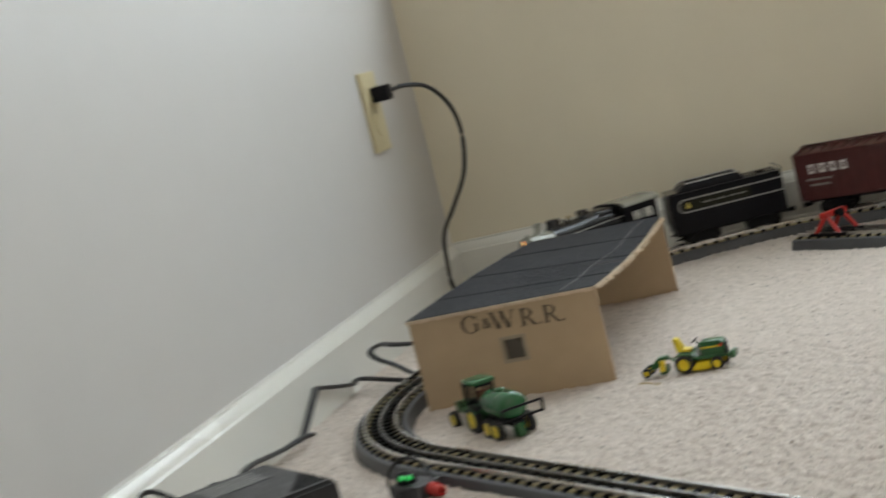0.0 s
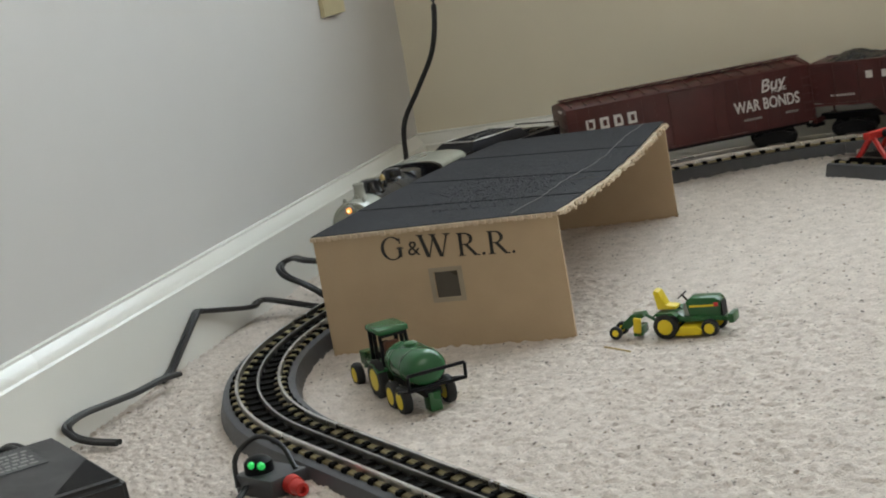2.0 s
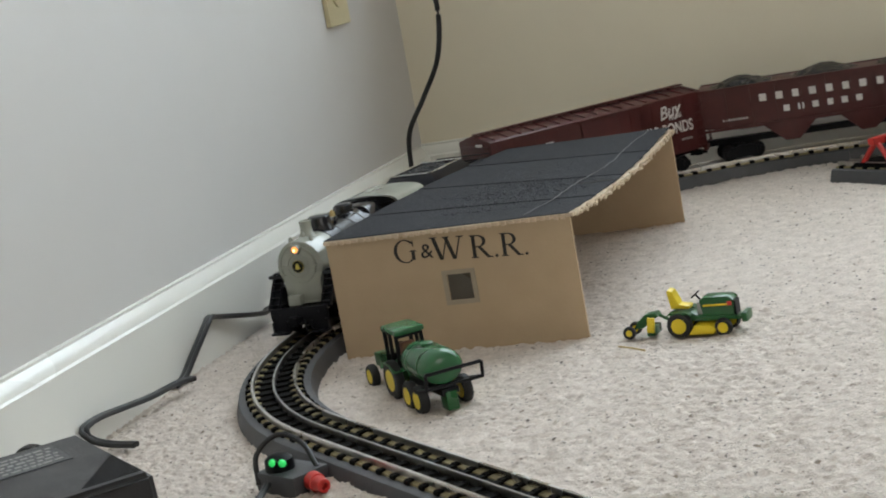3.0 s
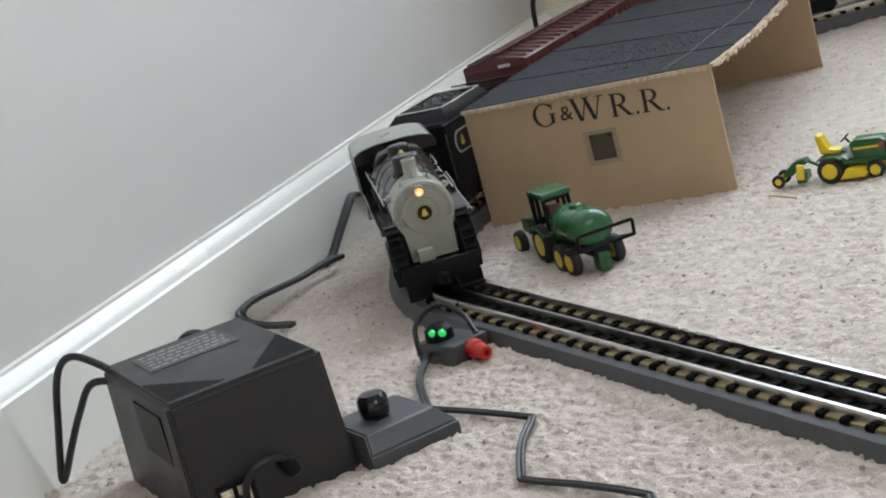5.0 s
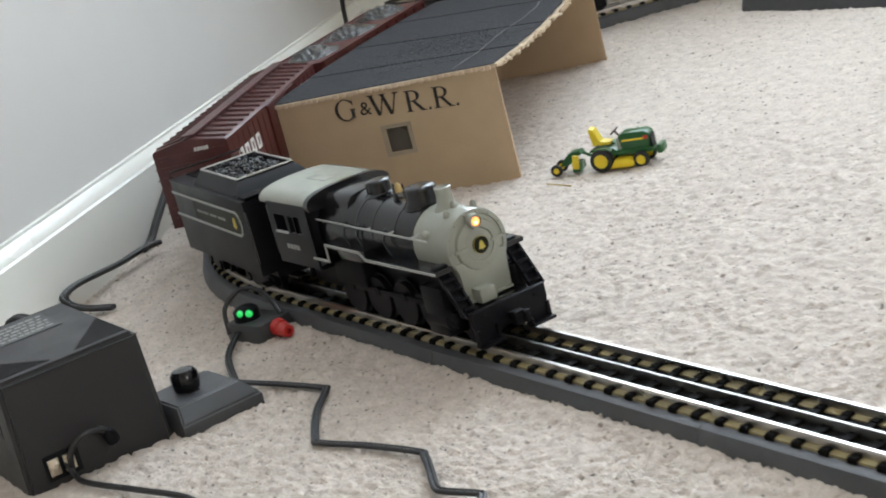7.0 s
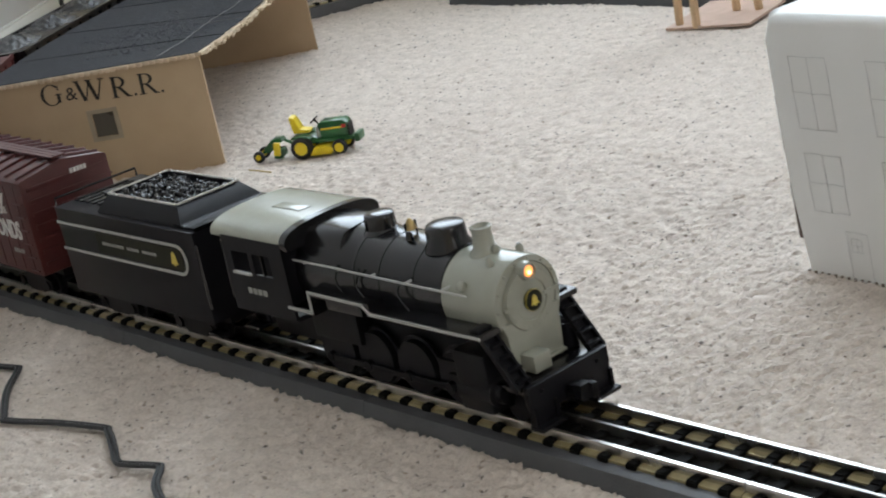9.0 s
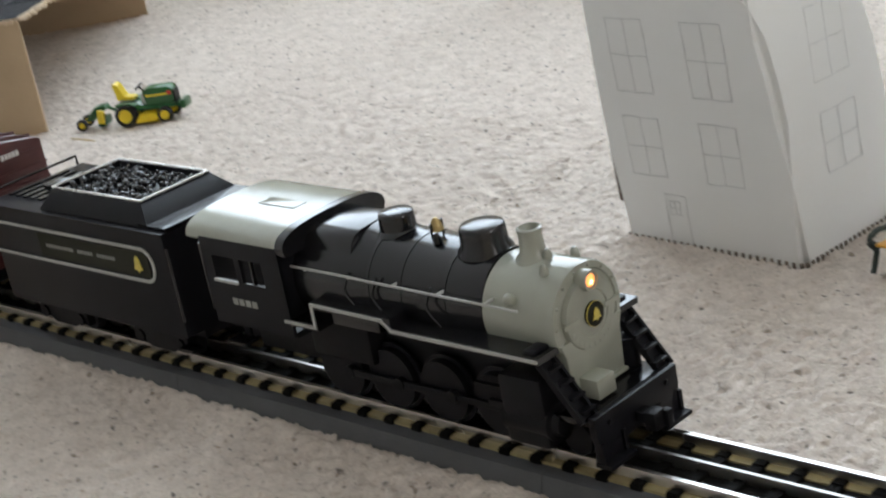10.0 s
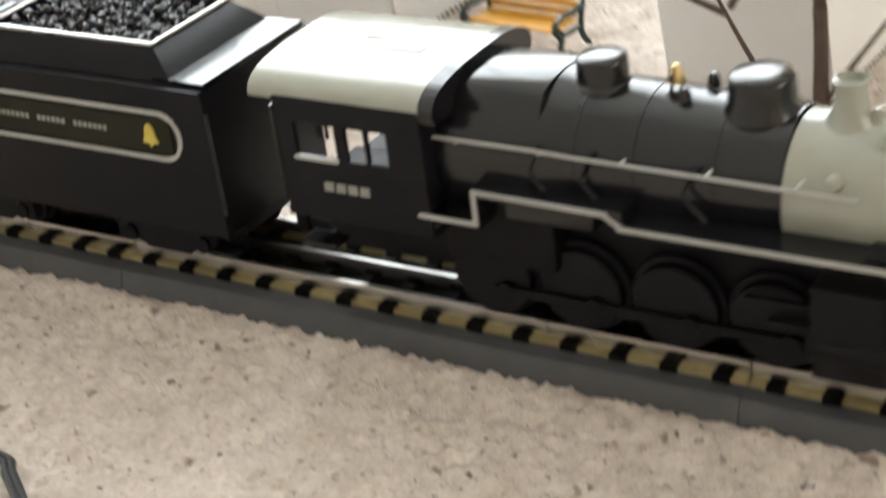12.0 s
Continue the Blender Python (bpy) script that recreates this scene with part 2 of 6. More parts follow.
def lettering(name, words, size, mat, parent, m, squeeze=1.0, depth=0.0003, bold=0.0, slant=0.0):
    cu = bpy.data.curves.new(name, "FONT")
    cu.body, cu.size, cu.align_x, cu.align_y, cu.extrude, cu.offset, cu.shear = words, size, "CENTER", "CENTER", depth, bold, slant
    tmp = new("tmp", cu)
    me = bpy.data.meshes.new_from_object(tmp.evaluated_get(bpy.context.evaluated_depsgraph_get()))
    bpy.data.objects.remove(tmp)
    me.name = name
    me.materials.clear()
    me.materials.append(mat)
    ob = new(name, me)
    ob.parent = parent
    ob.matrix_basis = m @ Matrix.Diagonal((squeeze, 1, 1, 1))
    return ob


# ---- the room ----
def slab(name, dims, mat, label, category, bevel=0.0):
    bm = bmesh.new()
    box(bm, *dims, bevel=bevel)
    ob = new(name, mesh_of(name, bm, mat))
    ob.matrix_basis = ROOM.copy()
    return tagged(ob, label, category, kind="structure")


def wall_with_opening(name, along, dims, hole, label, mat=PAINT):
    """dims: the wall's box; hole: (from, to, sill, head) along its length."""
    a, b, lo, hi = hole
    bm = bmesh.new()
    u0, u1, v0, v1, z0, z1 = dims
    if along == 0:
        for p, q, r, s in ((u0, a, z0, z1), (b, u1, z0, z1), (a, b, z0, lo), (a, b, hi, z1)):
            box(bm, p, q, v0, v1, r, s)
    else:
        for p, q, r, s in ((v0, a, z0, z1), (b, v1, z0, z1), (a, b, z0, lo), (a, b, hi, z1)):
            box(bm, u0, u1, p, q, r, s)
    ob = new(name, mesh_of(name, bm, mat))
    ob.matrix_basis = ROOM.copy()
    return tagged(ob, label, "wall", kind="structure")


WIN_SIDE, WIN_BACK = (3.1, 4.9, 0.8, 2.1), (0.12, 2.1, 0.52, 2.06)
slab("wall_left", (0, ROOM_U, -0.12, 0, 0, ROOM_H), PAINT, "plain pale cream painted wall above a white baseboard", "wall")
wall_with_opening("wall_back", 1, (-0.12, 0, -0.12, ROOM_V + 0.12, 0, ROOM_H), WIN_BACK, "plain cream wall behind the train, light falling on it put into its paint", WARM_LIT_PAINT)
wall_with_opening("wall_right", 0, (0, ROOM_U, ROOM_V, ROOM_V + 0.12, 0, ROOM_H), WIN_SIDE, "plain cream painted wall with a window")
# added wall out of view; its warm tint colours the bounce light
slab("wall_front", (ROOM_U, ROOM_U + 0.12, -0.12, ROOM_V + 0.12, 0, ROOM_H), WARM_LIT_PAINT, "unseen cream wall closing the room, tinted to bounce warm light", "wall")
slab("ceiling", (-0.12, ROOM_U + 0.12, -0.12, ROOM_V + 0.12, ROOM_H, ROOM_H + 0.1), CEIL, "plain white ceiling", "ceiling")
slab("floor", (-0.12, ROOM_U + 0.12, -0.12, ROOM_V + 0.12, -0.1, -0.0055), CARPET, "speckled beige carpeted floor", "floor")


def baseboard(name, length, m, label):
    bm = bmesh.new()
    outline = [(0, 0), (0.0125, 0), (0.0125, 0.068), (0.0105, 0.0698), (0.0098, 0.0720), (0.0075, 0.0765), (0.0045, 0.0795), (0.0032, 0.0812), (0.0032, 0.0835), (0, 0.0842)]
    prism(bm, outline, 0, 0, length)
    ob = new(name, mesh_of(name, bm, TRIM, 25))
    ob.matrix_basis = ROOM @ m
    return tagged(ob, label, "baseboard", kind="structure")


baseboard("baseboard_left", ROOM_U - 0.014, pose(0.014, 0, -0.004), "glossy white moulded baseboard along the cream wall")
baseboard("baseboard_back", ROOM_V, pose(0, ROOM_V, -0.004, 0, 0, -90), "glossy white moulded baseboard behind the train")


def room_window(name, m, width, height, glazed=True):
    w = root(name, m, "white framed window with clear panes" if glazed else "white framed window standing open to daylight", "window", kind="structure")
    for nm, d in (("window_frame", (0, 0.05, -0.03, 0.03, 0, height)), ("window_frame", (width - 0.05, width, -0.03, 0.03, 0, height)),
                  ("window_frame", (0.05, width - 0.05, -0.03, 0.03, 0, 0.05)), ("window_frame", (0.05, width - 0.05, -0.03, 0.03, height - 0.05, height)),
                  ("mullion", (width / 2 - 0.02, width / 2 + 0.02, -0.025, 0.025, 0.05, height - 0.05)),
                  ("window_sill", (-0.03, width + 0.03, -0.11, -0.035, -0.03, 0))):
        boxpart(nm, d, TRIM, w, bevel=0.003)
    for a, b in ((0.05, width / 2 - 0.02), (width / 2 + 0.02, width - 0.05)) if glazed else ():
        boxpart("pane", (a, b, -0.003, 0.003, 0.05, height - 0.05), GLASS, w).visible_shadow = False


def outdoors():
    """Pale bright sky outside the window in the back wall."""
    bm = bmesh.new()
    box(bm, -0.30, -0.28, WIN_BACK[0] - 0.15, WIN_BACK[1] + 0.15, WIN_BACK[2] - 0.15, WIN_BACK[3] + 0.15)
    ob = new("backdrop", mesh_of("backdrop", bm, SKYLIGHT))
    ob.matrix_basis = ROOM.copy()
    tagged(ob, "pale bright daylight sky outside the window", "sky", kind="structure")


outdoors()
room_window("window_1", ROOM @ pose(WIN_SIDE[0], ROOM_V + 0.07, WIN_SIDE[2]), WIN_SIDE[1] - WIN_SIDE[0], WIN_SIDE[3] - WIN_SIDE[2])
room_window("window_2", ROOM @ pose(-0.07, WIN_BACK[0], WIN_BACK[2], 0, 0, 90), WIN_BACK[1] - WIN_BACK[0], WIN_BACK[3] - WIN_BACK[2], False)


def carpet_pile():
    """Tufts of a cut-pile carpet: a fine sheet, raised in small uneven domes."""
    rng = np.random.default_rng(4)
    xs = np.concatenate([np.arange(-0.95, -0.42, 0.006), np.arange(-0.42, 0.55, 0.0026), np.arange(0.55, 1.22, 0.0018), np.arange(1.22, 2.2, 0.01)])
    ys = np.concatenate([np.arange(-0.62, -0.34, 0.006), np.arange(-0.34, -0.22, 0.0026), np.arange(-0.22, -0.01, 0.0018), np.arange(-0.01, 0.42, 0.0026), np.arange(0.42, 1.6, 0.005)])
    gx, gy = np.meshgrid(xs, ys, indexing="ij")
    cell = 0.0046
    cx, cy = np.floor(gx / cell).astype(int), np.floor(gy / cell).astype(int)
    jx, jy, jh = rng.random((512, 512)), rng.random((512, 512)), rng.random((512, 512))
    best = np.full(gx.shape, 9.0)
    tall = np.zeros(gx.shape)
    for dx in (-1, 0, 1):
        for dy in (-1, 0, 1):
            ix, iy = (cx + dx) % 512, (cy + dy) % 512
            px, py = (cx + dx + jx[ix, iy]) * cell, (cy + dy + jy[ix, iy]) * cell
            d = np.hypot(gx - px, gy - py) / cell
            near = d < best
            best = np.where(near, d, best)
            tall = np.where(near, jh[ix, iy], tall)
    z = 0.0036 * np.sqrt(np.clip(1 - best ** 2 * 1.0, 0, 1)) * (0.6 + 0.6 * tall) - 0.0036
    z += rng.normal(0, 0.00045, z.shape) + 0.0010 * np.sin(gx * 21 + 3 * np.sin(gy * 9)) * np.sin(gy * 17)
    gx = gx + rng.normal(0, 0.0005, z.shape)
    gy = gy + rng.normal(0, 0.0005, z.shape)
    beside = np.abs(gy - 0.01675) - 0.0335
    z += np.where(gx > 0.06, 0.0045 * np.exp(-(beside / 0.011) ** 2), 0)
    inside = (gx - CORNER.x) * WV.x + (gy - CORNER.y) * WV.y
    back = (gx - CORNER.x) * WU.x + (gy - CORNER.y) * WU.y
    ni, nj = gx.shape
    idx = np.arange(ni * nj).reshape(ni, nj)
    quads = np.stack([idx[:-1, :-1], idx[1:, :-1], idx[1:, 1:], idx[:-1, 1:]], -1).reshape(-1, 4)
    ok = ((inside > 0.002) & (back > 0.002)).ravel()
    quads = quads[ok[quads].all(1)]
    me = bpy.data.meshes.new("carpet_pile")
    me.vertices.add(ni * nj)
    me.vertices.foreach_set("co", np.stack([gx, gy, z], -1).astype(np.float32).ravel())
    me.loops.add(quads.size)
    me.loops.foreach_set("vertex_index", quads.astype(np.int32).ravel())
    me.polygons.add(len(quads))
    me.polygons.foreach_set("loop_start", np.arange(0, quads.size, 4, dtype=np.int32))
    me.update(calc_edges=True)
    me.materials.append(CARPET)
    me.shade_smooth()
    return tagged(new("carpet_pile", me), "tufted cut-pile carpet in beige with brown flecks", "carpet", kind="stuff")


carpet_pile()

# ---- the railway ----
RAIL_TOP, HALF_GAUGE, RADIUS = 0.019, 0.01675, 0.394
C1, C2 = Vector((0.0751, 0.41075)), Vector((-0.12, 0.66))
LEG = (C2 - C1).length
TURN = math.atan2(C2.y - C1.y, C1.x - C2.x)


def track_at(s):
    """Place and heading on the centre line, s metres past the start of the front straight."""
    if s >= 0:
        return Vector((C1.x + s, HALF_GAUGE)), 0.0
    a = -s / RADIUS
    if a < TURN:
        return C1 + RADIUS * Vector((-math.sin(a), -math.cos(a))), -a
    rest = -s - RADIUS * TURN
    if rest < LEG:
        return C1 + RADIUS * Vector((-math.sin(TURN), -math.cos(TURN))) + rest * Vector((-math.cos(TURN), math.sin(TURN))), -TURN
    a = TURN + (rest - LEG) / RADIUS
    if a < math.pi:
        return C2 + RADIUS * Vector((-math.sin(a), -math.cos(a))), -a
    return C2 + Vector((rest - LEG - (math.pi - TURN) * RADIUS, RADIUS)), -math.pi


def sweep(bm, length, bend, profile, steps):
    """A profile of (across, up) drawn along a piece of track that starts at the origin along x and turns left by bend radians."""
    rings = []
    for i in range(steps + 1):
        d = length * i / steps
        if bend:
            r, a = length / bend, bend * i / steps
            c, h = Vector((r * math.sin(a), r - r * math.cos(a))), a
        else:
            c, h = Vector((d, 0)), 0
        n = Vector((-math.sin(h), math.cos(h)))
        rings.append([bm.verts.new((*(c + n * y), z)) for y, z in profile])
    k = len(profile)
    for p, q in zip(rings, rings[1:]):
        for i in range(k):
            bm.faces.new((p[i], q[i], q[(i + 1) % k], p[(i + 1) % k]))
    bm.faces.new(rings[0])
    bm.faces.new(rings[-1][::-1])


tie_bm = bmesh.new()
box(tie_bm, -0.0029, 0.0029, -0.0230, 0.0230, 0.0095, 0.0149)
for tie_y in (-HALF_GAUGE, HALF_GAUGE):
    for tie_a, tie_b in ((-0.0056, -0.0014), (0.0014, 0.0056)):
        box(tie_bm, -0.0026, 0.0026, tie_y + tie_a, tie_y + tie_b, 0.0149, 0.0156)
TIE_MESH = mesh_of("tie", tie_bm, TIE, 0)


def track_section(length, bend, m):
    t = root("track_section", m, "grey plastic roadbed track section with three rails" + (", curved" if bend else ", straight"), "toy track", "loop of train track")
    steps = 24 if bend else 2
    bm = bmesh.new()
    sweep(bm, length - 0.0004, bend, [(-0.0325, -0.006), (0.0325, -0.006), (0.0320, 0.001), (0.0285, 0.0118), (0.0265, 0.0125), (-0.0265, 0.0125), (-0.0285, 0.0118), (-0.0320, 0.001)], steps)
    part("roadbed", bm, ROADBED, t)
    for y, top, mat in ((-HALF_GAUGE, RAIL_TOP, STEEL), (0, RAIL_TOP - 0.0006, DARKRAIL), (HALF_GAUGE, RAIL_TOP, STEEL)):
        bm = bmesh.new()
        w = 0.0013 if y else 0.0010
        sweep(bm, length - 0.0006, bend, [(y - 0.0009, 0.0125), (y + 0.0009, 0.0125), (y + w, top - 0.0018), (y + w * 0.8, top), (y - w * 0.8, top), (y - w, top - 0.0018)], steps)
        rail = part("rail", bm, mat, t, "" if y else "darker centre rail")
        if y:
            bm = bmesh.new()
            sweep(bm, length - 0.0006, bend, [(y - 0.0050, 0.0122), (y + 0.0050, 0.0122), (y + 0.0047, 0.0138), (y + 0.0016, 0.0144), (y - 0.0016, 0.0144), (y - 0.0047, 0.0138)], steps)
            part("rail_foot", bm, FLANGE, rail, "tan rail foot")
    bm = bmesh.new()
    sweep(bm, length - 0.0006, bend, [(-0.0115, 0.0120), (0.0115, 0.0120), (0.0115, 0.0132), (-0.0115, 0.0132)], steps)
    part("centre_strip", bm, TIE, t, "black strip between the rails")
    count = round(length / 0.0183)
    for i in range(count):
        d = (i + 0.5) * length / count
        if bend:
            r, a = length / bend, bend * (i + 0.5) / count
            at = pose(r * math.sin(a), r - r * math.cos(a), 0, 0, 0, math.degrees(a))
        else:
            at = pose(d, 0, 0)
        shared("tie", TIE_MESH, t, at)
    return t


def along(s):
    p, h = track_at(s)
    return pose(p.x, p.y, 0, 0, 0, math.degrees(h))


straight = track_section(0.254, 0, along(0.0))
for i in range(1, 7):
    copy_thing(straight, along(0.254 * i))
for i in range(2):
    track_section(RADIUS * TURN / 2, TURN / 2, along(-RADIUS * TURN * (i + 1) / 2))
track_section(LEG, 0, along(-RADIUS * TURN - LEG))
bend = (math.pi - TURN) / 3
for i in range(3):
    track_section(RADIUS * bend, bend, along(-RADIUS * TURN - LEG - RADIUS * bend * (i + 1)))
s0 = -RADIUS * math.pi - LEG
for i in range(7):
    copy_thing(straight, along(s0 - 0.254 * (i + 1)))
SIDING_Y = 0.855
for i in range(5):
    copy_thing(straight, pose(-0.288 + 0.254 * i, SIDING_Y, 0))


def bumper(m):
    b = root("track_bumper", m, "red and black buffer stop at the end of the siding", "buffer stop")
    for y in (-0.017, 0.017):
        bm = bmesh.new()
        tube(bm, [(0.0, y, 0.012), (0.026, y * 0.8, 0.042)], 0.0030, 6)
        tube(bm, [(0.052, y, 0.012), (0.026, y * 0.8, 0.042)], 0.0030, 6)
        part("strut", bm, RED, b)
    boxpart("beam", (0.021, 0.031, -0.022, 0.022, 0.038, 0.046), RED, b, bevel=0.002)
    bm = bmesh.new()
    lathe(bm, [(0, 0.004), (0.006, 0.004), (0.007, 0.006), (0.010, 0.006)], pose(0.031, 0, 0.042, 0, 90, 0), 14)
    part("buffer", bm, SATIN, b, "black round buffer")
    boxpart("base", (-0.004, 0.06, -0.022, 0.022, 0.0145, 0.0185), TIE, b)


bumper(pose(-0.255, SIDING_Y, 0))


# ---- the cardboard shed ----
def serif_letter(ch, cap, parent, m):
    """A printed capital with thick and thin strokes and serifs, upright on the side that faces -y."""
    polys = []

    def bar(x0, y0, x1, y1, half):
        polys.append([(x0 - half, y0), (x0 + half, y0), (x1 + half, y1), (x1 - half, y1)])

    def serif(x, y, half):
        sgn = 1 if y < 0 else -1
        polys.append([(x - half, y), (x + half, y), (x + half * 0.5, y + sgn * 0.055), (x - half * 0.5, y + sgn * 0.055)])

    def ring(cx, cy, ro, ri, a0, a1, steps):
        for k in range(steps):
            a, b = [math.radians(a0 + (a1 - a0) * (k + d) / steps) for d in (0, 1)]
            polys.append([(cx + r[0] * math.cos(t), cy + r[1] * math.sin(t)) for r, t in ((ro, a), (ro, b), (ri, b), (ri, a))])

    if ch == "G":
        ring(0.0, 0.0, (0.53, 0.52), (0.38, 0.475), 42, 318, 26)
        bar(0.36, -0.40, 0.36, -0.03, 0.075)
        serif(0.36, -0.02, 0.19)
        polys.append([(0.36, 0.20), (0.40, 0.20), (0.40, 0.47), (0.345, 0.40)])
    elif ch == "W":
        bar(-0.62, 0.5, -0.30, -0.5, 0.085)
        bar(-0.27, -0.5, 0.0, 0.42, 0.03)
        bar(-0.04, 0.5, 0.30, -0.5, 0.085)
        bar(0.33, -0.5, 0.63, 0.5, 0.03)
        for x in (-0.62, -0.02, 0.63):
            serif(x, 0.5, 0.20)
    elif ch == "R":
        bar(-0.30, -0.5, -0.30, 0.5, 0.075)
        ring(-0.10, 0.235, (0.36, 0.265), (0.21, 0.215), -90, 90, 14)
        polys.append([(-0.30, 0.45), (-0.10, 0.45), (-0.10, 0.50), (-0.30, 0.50)])
        polys.append([(-0.30, -0.03), (-0.10, -0.03), (-0.10, 0.02), (-0.30, 0.02)])
        bar(-0.06, -0.01, 0.36, -0.5, 0.085)
        serif(-0.30, -0.5, 0.19)
        serif(0.40, -0.5, 0.15)
        serif(-0.34, 0.5, 0.13)
    else:
        ring(0.0, -0.44, (0.07, 0.07), (0.001, 0.001), 0, 360, 10)
    bm = bmesh.new()
    for k, poly in enumerate(polys):
        out = -0.0003 - 0.000004 * k
        lo = [bm.verts.new((x * cap, out, y * cap)) for x, y in poly]
        hi = [bm.verts.new((x * cap, 0.0001, y * cap)) for x, y in poly]
        bm.faces.new(lo)
        bm.faces.new(hi[::-1])
        for i in range(4):
            bm.faces.new((lo[i], hi[i], hi[(i + 1) % 4], lo[(i + 1) % 4]))
    return part("letter", bm, INK, parent, m=m, smooth=0)


def shed():
    a, b = Vector((-0.1655, 0.1546)), Vector((0.0, 0.2914))
    f = (b - a).normalized()
    n = Vector((-f.y, f.x))
    c = b + n * 0.447 - f * 0.016
    d = c - f * 0.178
    h0, h1 = 0.0985, 0.096
    s = root("cardboard_shed", pose(a.x, a.y, 0, 0, 0, math.degrees(math.atan2(f.y, f.x))),
             "brown cardboard engine shed with a dark roof and open ends", "model building")
    inv = s.matrix_basis.inverted()

    def loc(p, z):
        return inv @ Vector((p.x, p.y, z))

    def sheet(name, four, thick, mat, label=""):
        v = [Vector(p) for p in four]
        nn = (v[1] - v[0]).cross(v[3] - v[0]).normalized() * thick
        bm = bmesh.new()
        lo = [bm.verts.new(p) for p in v]
        hi = [bm.verts.new(p + nn) for p in v]
        bm.faces.new(lo[::-1])
        bm.faces.new(hi)
        for i in range(4):
            bm.faces.new((lo[i], lo[(i + 1) % 4], hi[(i + 1) % 4], hi[i]))
        bmesh.ops.bevel(bm, geom=bm.edges[:], offset=0.0006, segments=1, affect="EDGES")
        return part(name, bm, mat, s, label)

    w = (b - a).length
    # the front wall has a square window hole
    hx0, hx1, hz0, hz1 = 0.1025, 0.1235, 0.0405, 0.0625
    bm = bmesh.new()
    for x0, x1, z0, z1 in ((0, hx0, -0.003, h0), (hx1, w, -0.003, h0), (hx0, hx1, -0.003, hz0), (hx0, hx1, hz1, h0)):
        box(bm, x0, x1, 0, 0.003, z0, z1)
    front = part("front_wall", bm, CARD, s)
    sheet("back_wall", [loc(c, -0.003), loc(d, -0.003), loc(d, h1), loc(c, h1)], 0.003, CARD)
    boxpart("window", (hx0, hx1, 0.0016, 0.0026, hz0, hz1), material("dull_plastic_pane", (0.10, 0.085, 0.07), 0.3), front, "dark clear plastic window pane")
    bm = bmesh.new()
    for x0, x1, z0, z1 in ((hx0 - 0.004, hx1 + 0.004, hz1, hz1 + 0.0035), (hx0 - 0.004, hx1 + 0.004, hz0 - 0.0035, hz0), (hx0 - 0.004, hx0, hz0, hz1), (hx1, hx1 + 0.004, hz0, hz1)):
        box(bm, x0, x1, -0.0006, 0, z0, z1)
    part("tape", bm, material("grey_tape", (0.36, 0.30, 0.22), 0.4), front, "greyish tape round the window")
    # roof in card and in overlapping strips of roofing paper
    p0, p1, p2, p3 = loc(a, h0), loc(b, h0), loc(c, h1), loc(d, h1)
    up = Vector((0, 0, 1))

    def roofp(u, v, lift):
        q = p0.lerp(p1, u).lerp(p3.lerp(p2, u), v)
        return q + up * (0.0004 + lift + (0.0035 - 0.0100 * max(0.0, u)) * math.sin(math.pi * v))

    def roof_sheet(name, u0, u1, v0, v1, lift, thick, mat, nu=8, nv=20, parent=None, rag=0.0):
        bm = bmesh.new()
        rr = random.Random(name + str(v0))
        top, low = [], []
        for j in range(nv + 1):
            row, row2 = [], []
            for i in range(nu + 1):
                u, v = u0 + (u1 - u0) * i / nu, v0 + (v1 - v0) * j / nv
                if rag and i == nu:
                    u += rr.uniform(-rag, rag)
                if rag and j == 0:
                    v += rr.uniform(-rag, rag) * 0.3
                q = roofp(u, v, lift)
                row.append(bm.verts.new(q + up * thick))
                row2.append(bm.verts.new(q))
            top.append(row)
            low.append(row2)
        for j in range(nv):
            for i in range(nu):
                bm.faces.new((top[j][i], top[j][i + 1], top[j + 1][i + 1], top[j + 1][i]))
                bm.faces.new((low[j][i], low[j + 1][i], low[j + 1][i + 1], low[j][i + 1]))
        edge = [(0, i, 0, i + 1) for i in range(nu)] + [(nv, i + 1, nv, i) for i in range(nu)] + [(j + 1, 0, j, 0) for j in range(nv)] + [(j, nu, j + 1, nu) for j in range(nv)]
        for a0, b0, a1, b1 in edge:
            bm.faces.new((low[a0][b0], low[a1][b1], top[a1][b1], top[a0][b0]))
        return part(name, bm, mat, parent or s)

    roof = roof_sheet("roof", -0.004, 1.012, -0.006, 1.0, 0.0, 0.0028, CARD_EDGE, 12, 60, rag=0.012)
    strips = ((-0.004, 1.0, -0.002, 0.215, 0.0030), (-0.004, 1.0, 0.205, 0.47, 0.0036), (-0.004, 1.0, 0.46, 0.74, 0.0042), (-0.004, 1.0, 0.73, 0.998, 0.0048))
    for u0, u1, v0, v1, lift in strips:
        roof_sheet("roofing_strip", u0, u1, v0, v1, lift, 0.0007, ROOFING, 10, 10, roof, rag=0.004)
    bm = bmesh.new()
    jog = random.Random(6)
    tube(bm, [roofp(0.82 + 0.055 * v + 0.012 * math.sin(v * 13) + jog.uniform(-0.006, 0.006), v, 0.0056) for v in [i / 40 for i in range(41)]], 0.0005, 5)
    tube(bm, [roofp(0.845 + 0.155 * k / 6 + 0.004 * math.sin(k), 0.36 + 0.02 * k / 6, 0.0056) for k in range(7)], 0.0004, 5)
    part("crease", bm, material("worn_crease", (0.15, 0.145, 0.14), 0.8), roof, "worn crease along the roof")
    rp = random.Random(21)
    bm = bmesh.new()
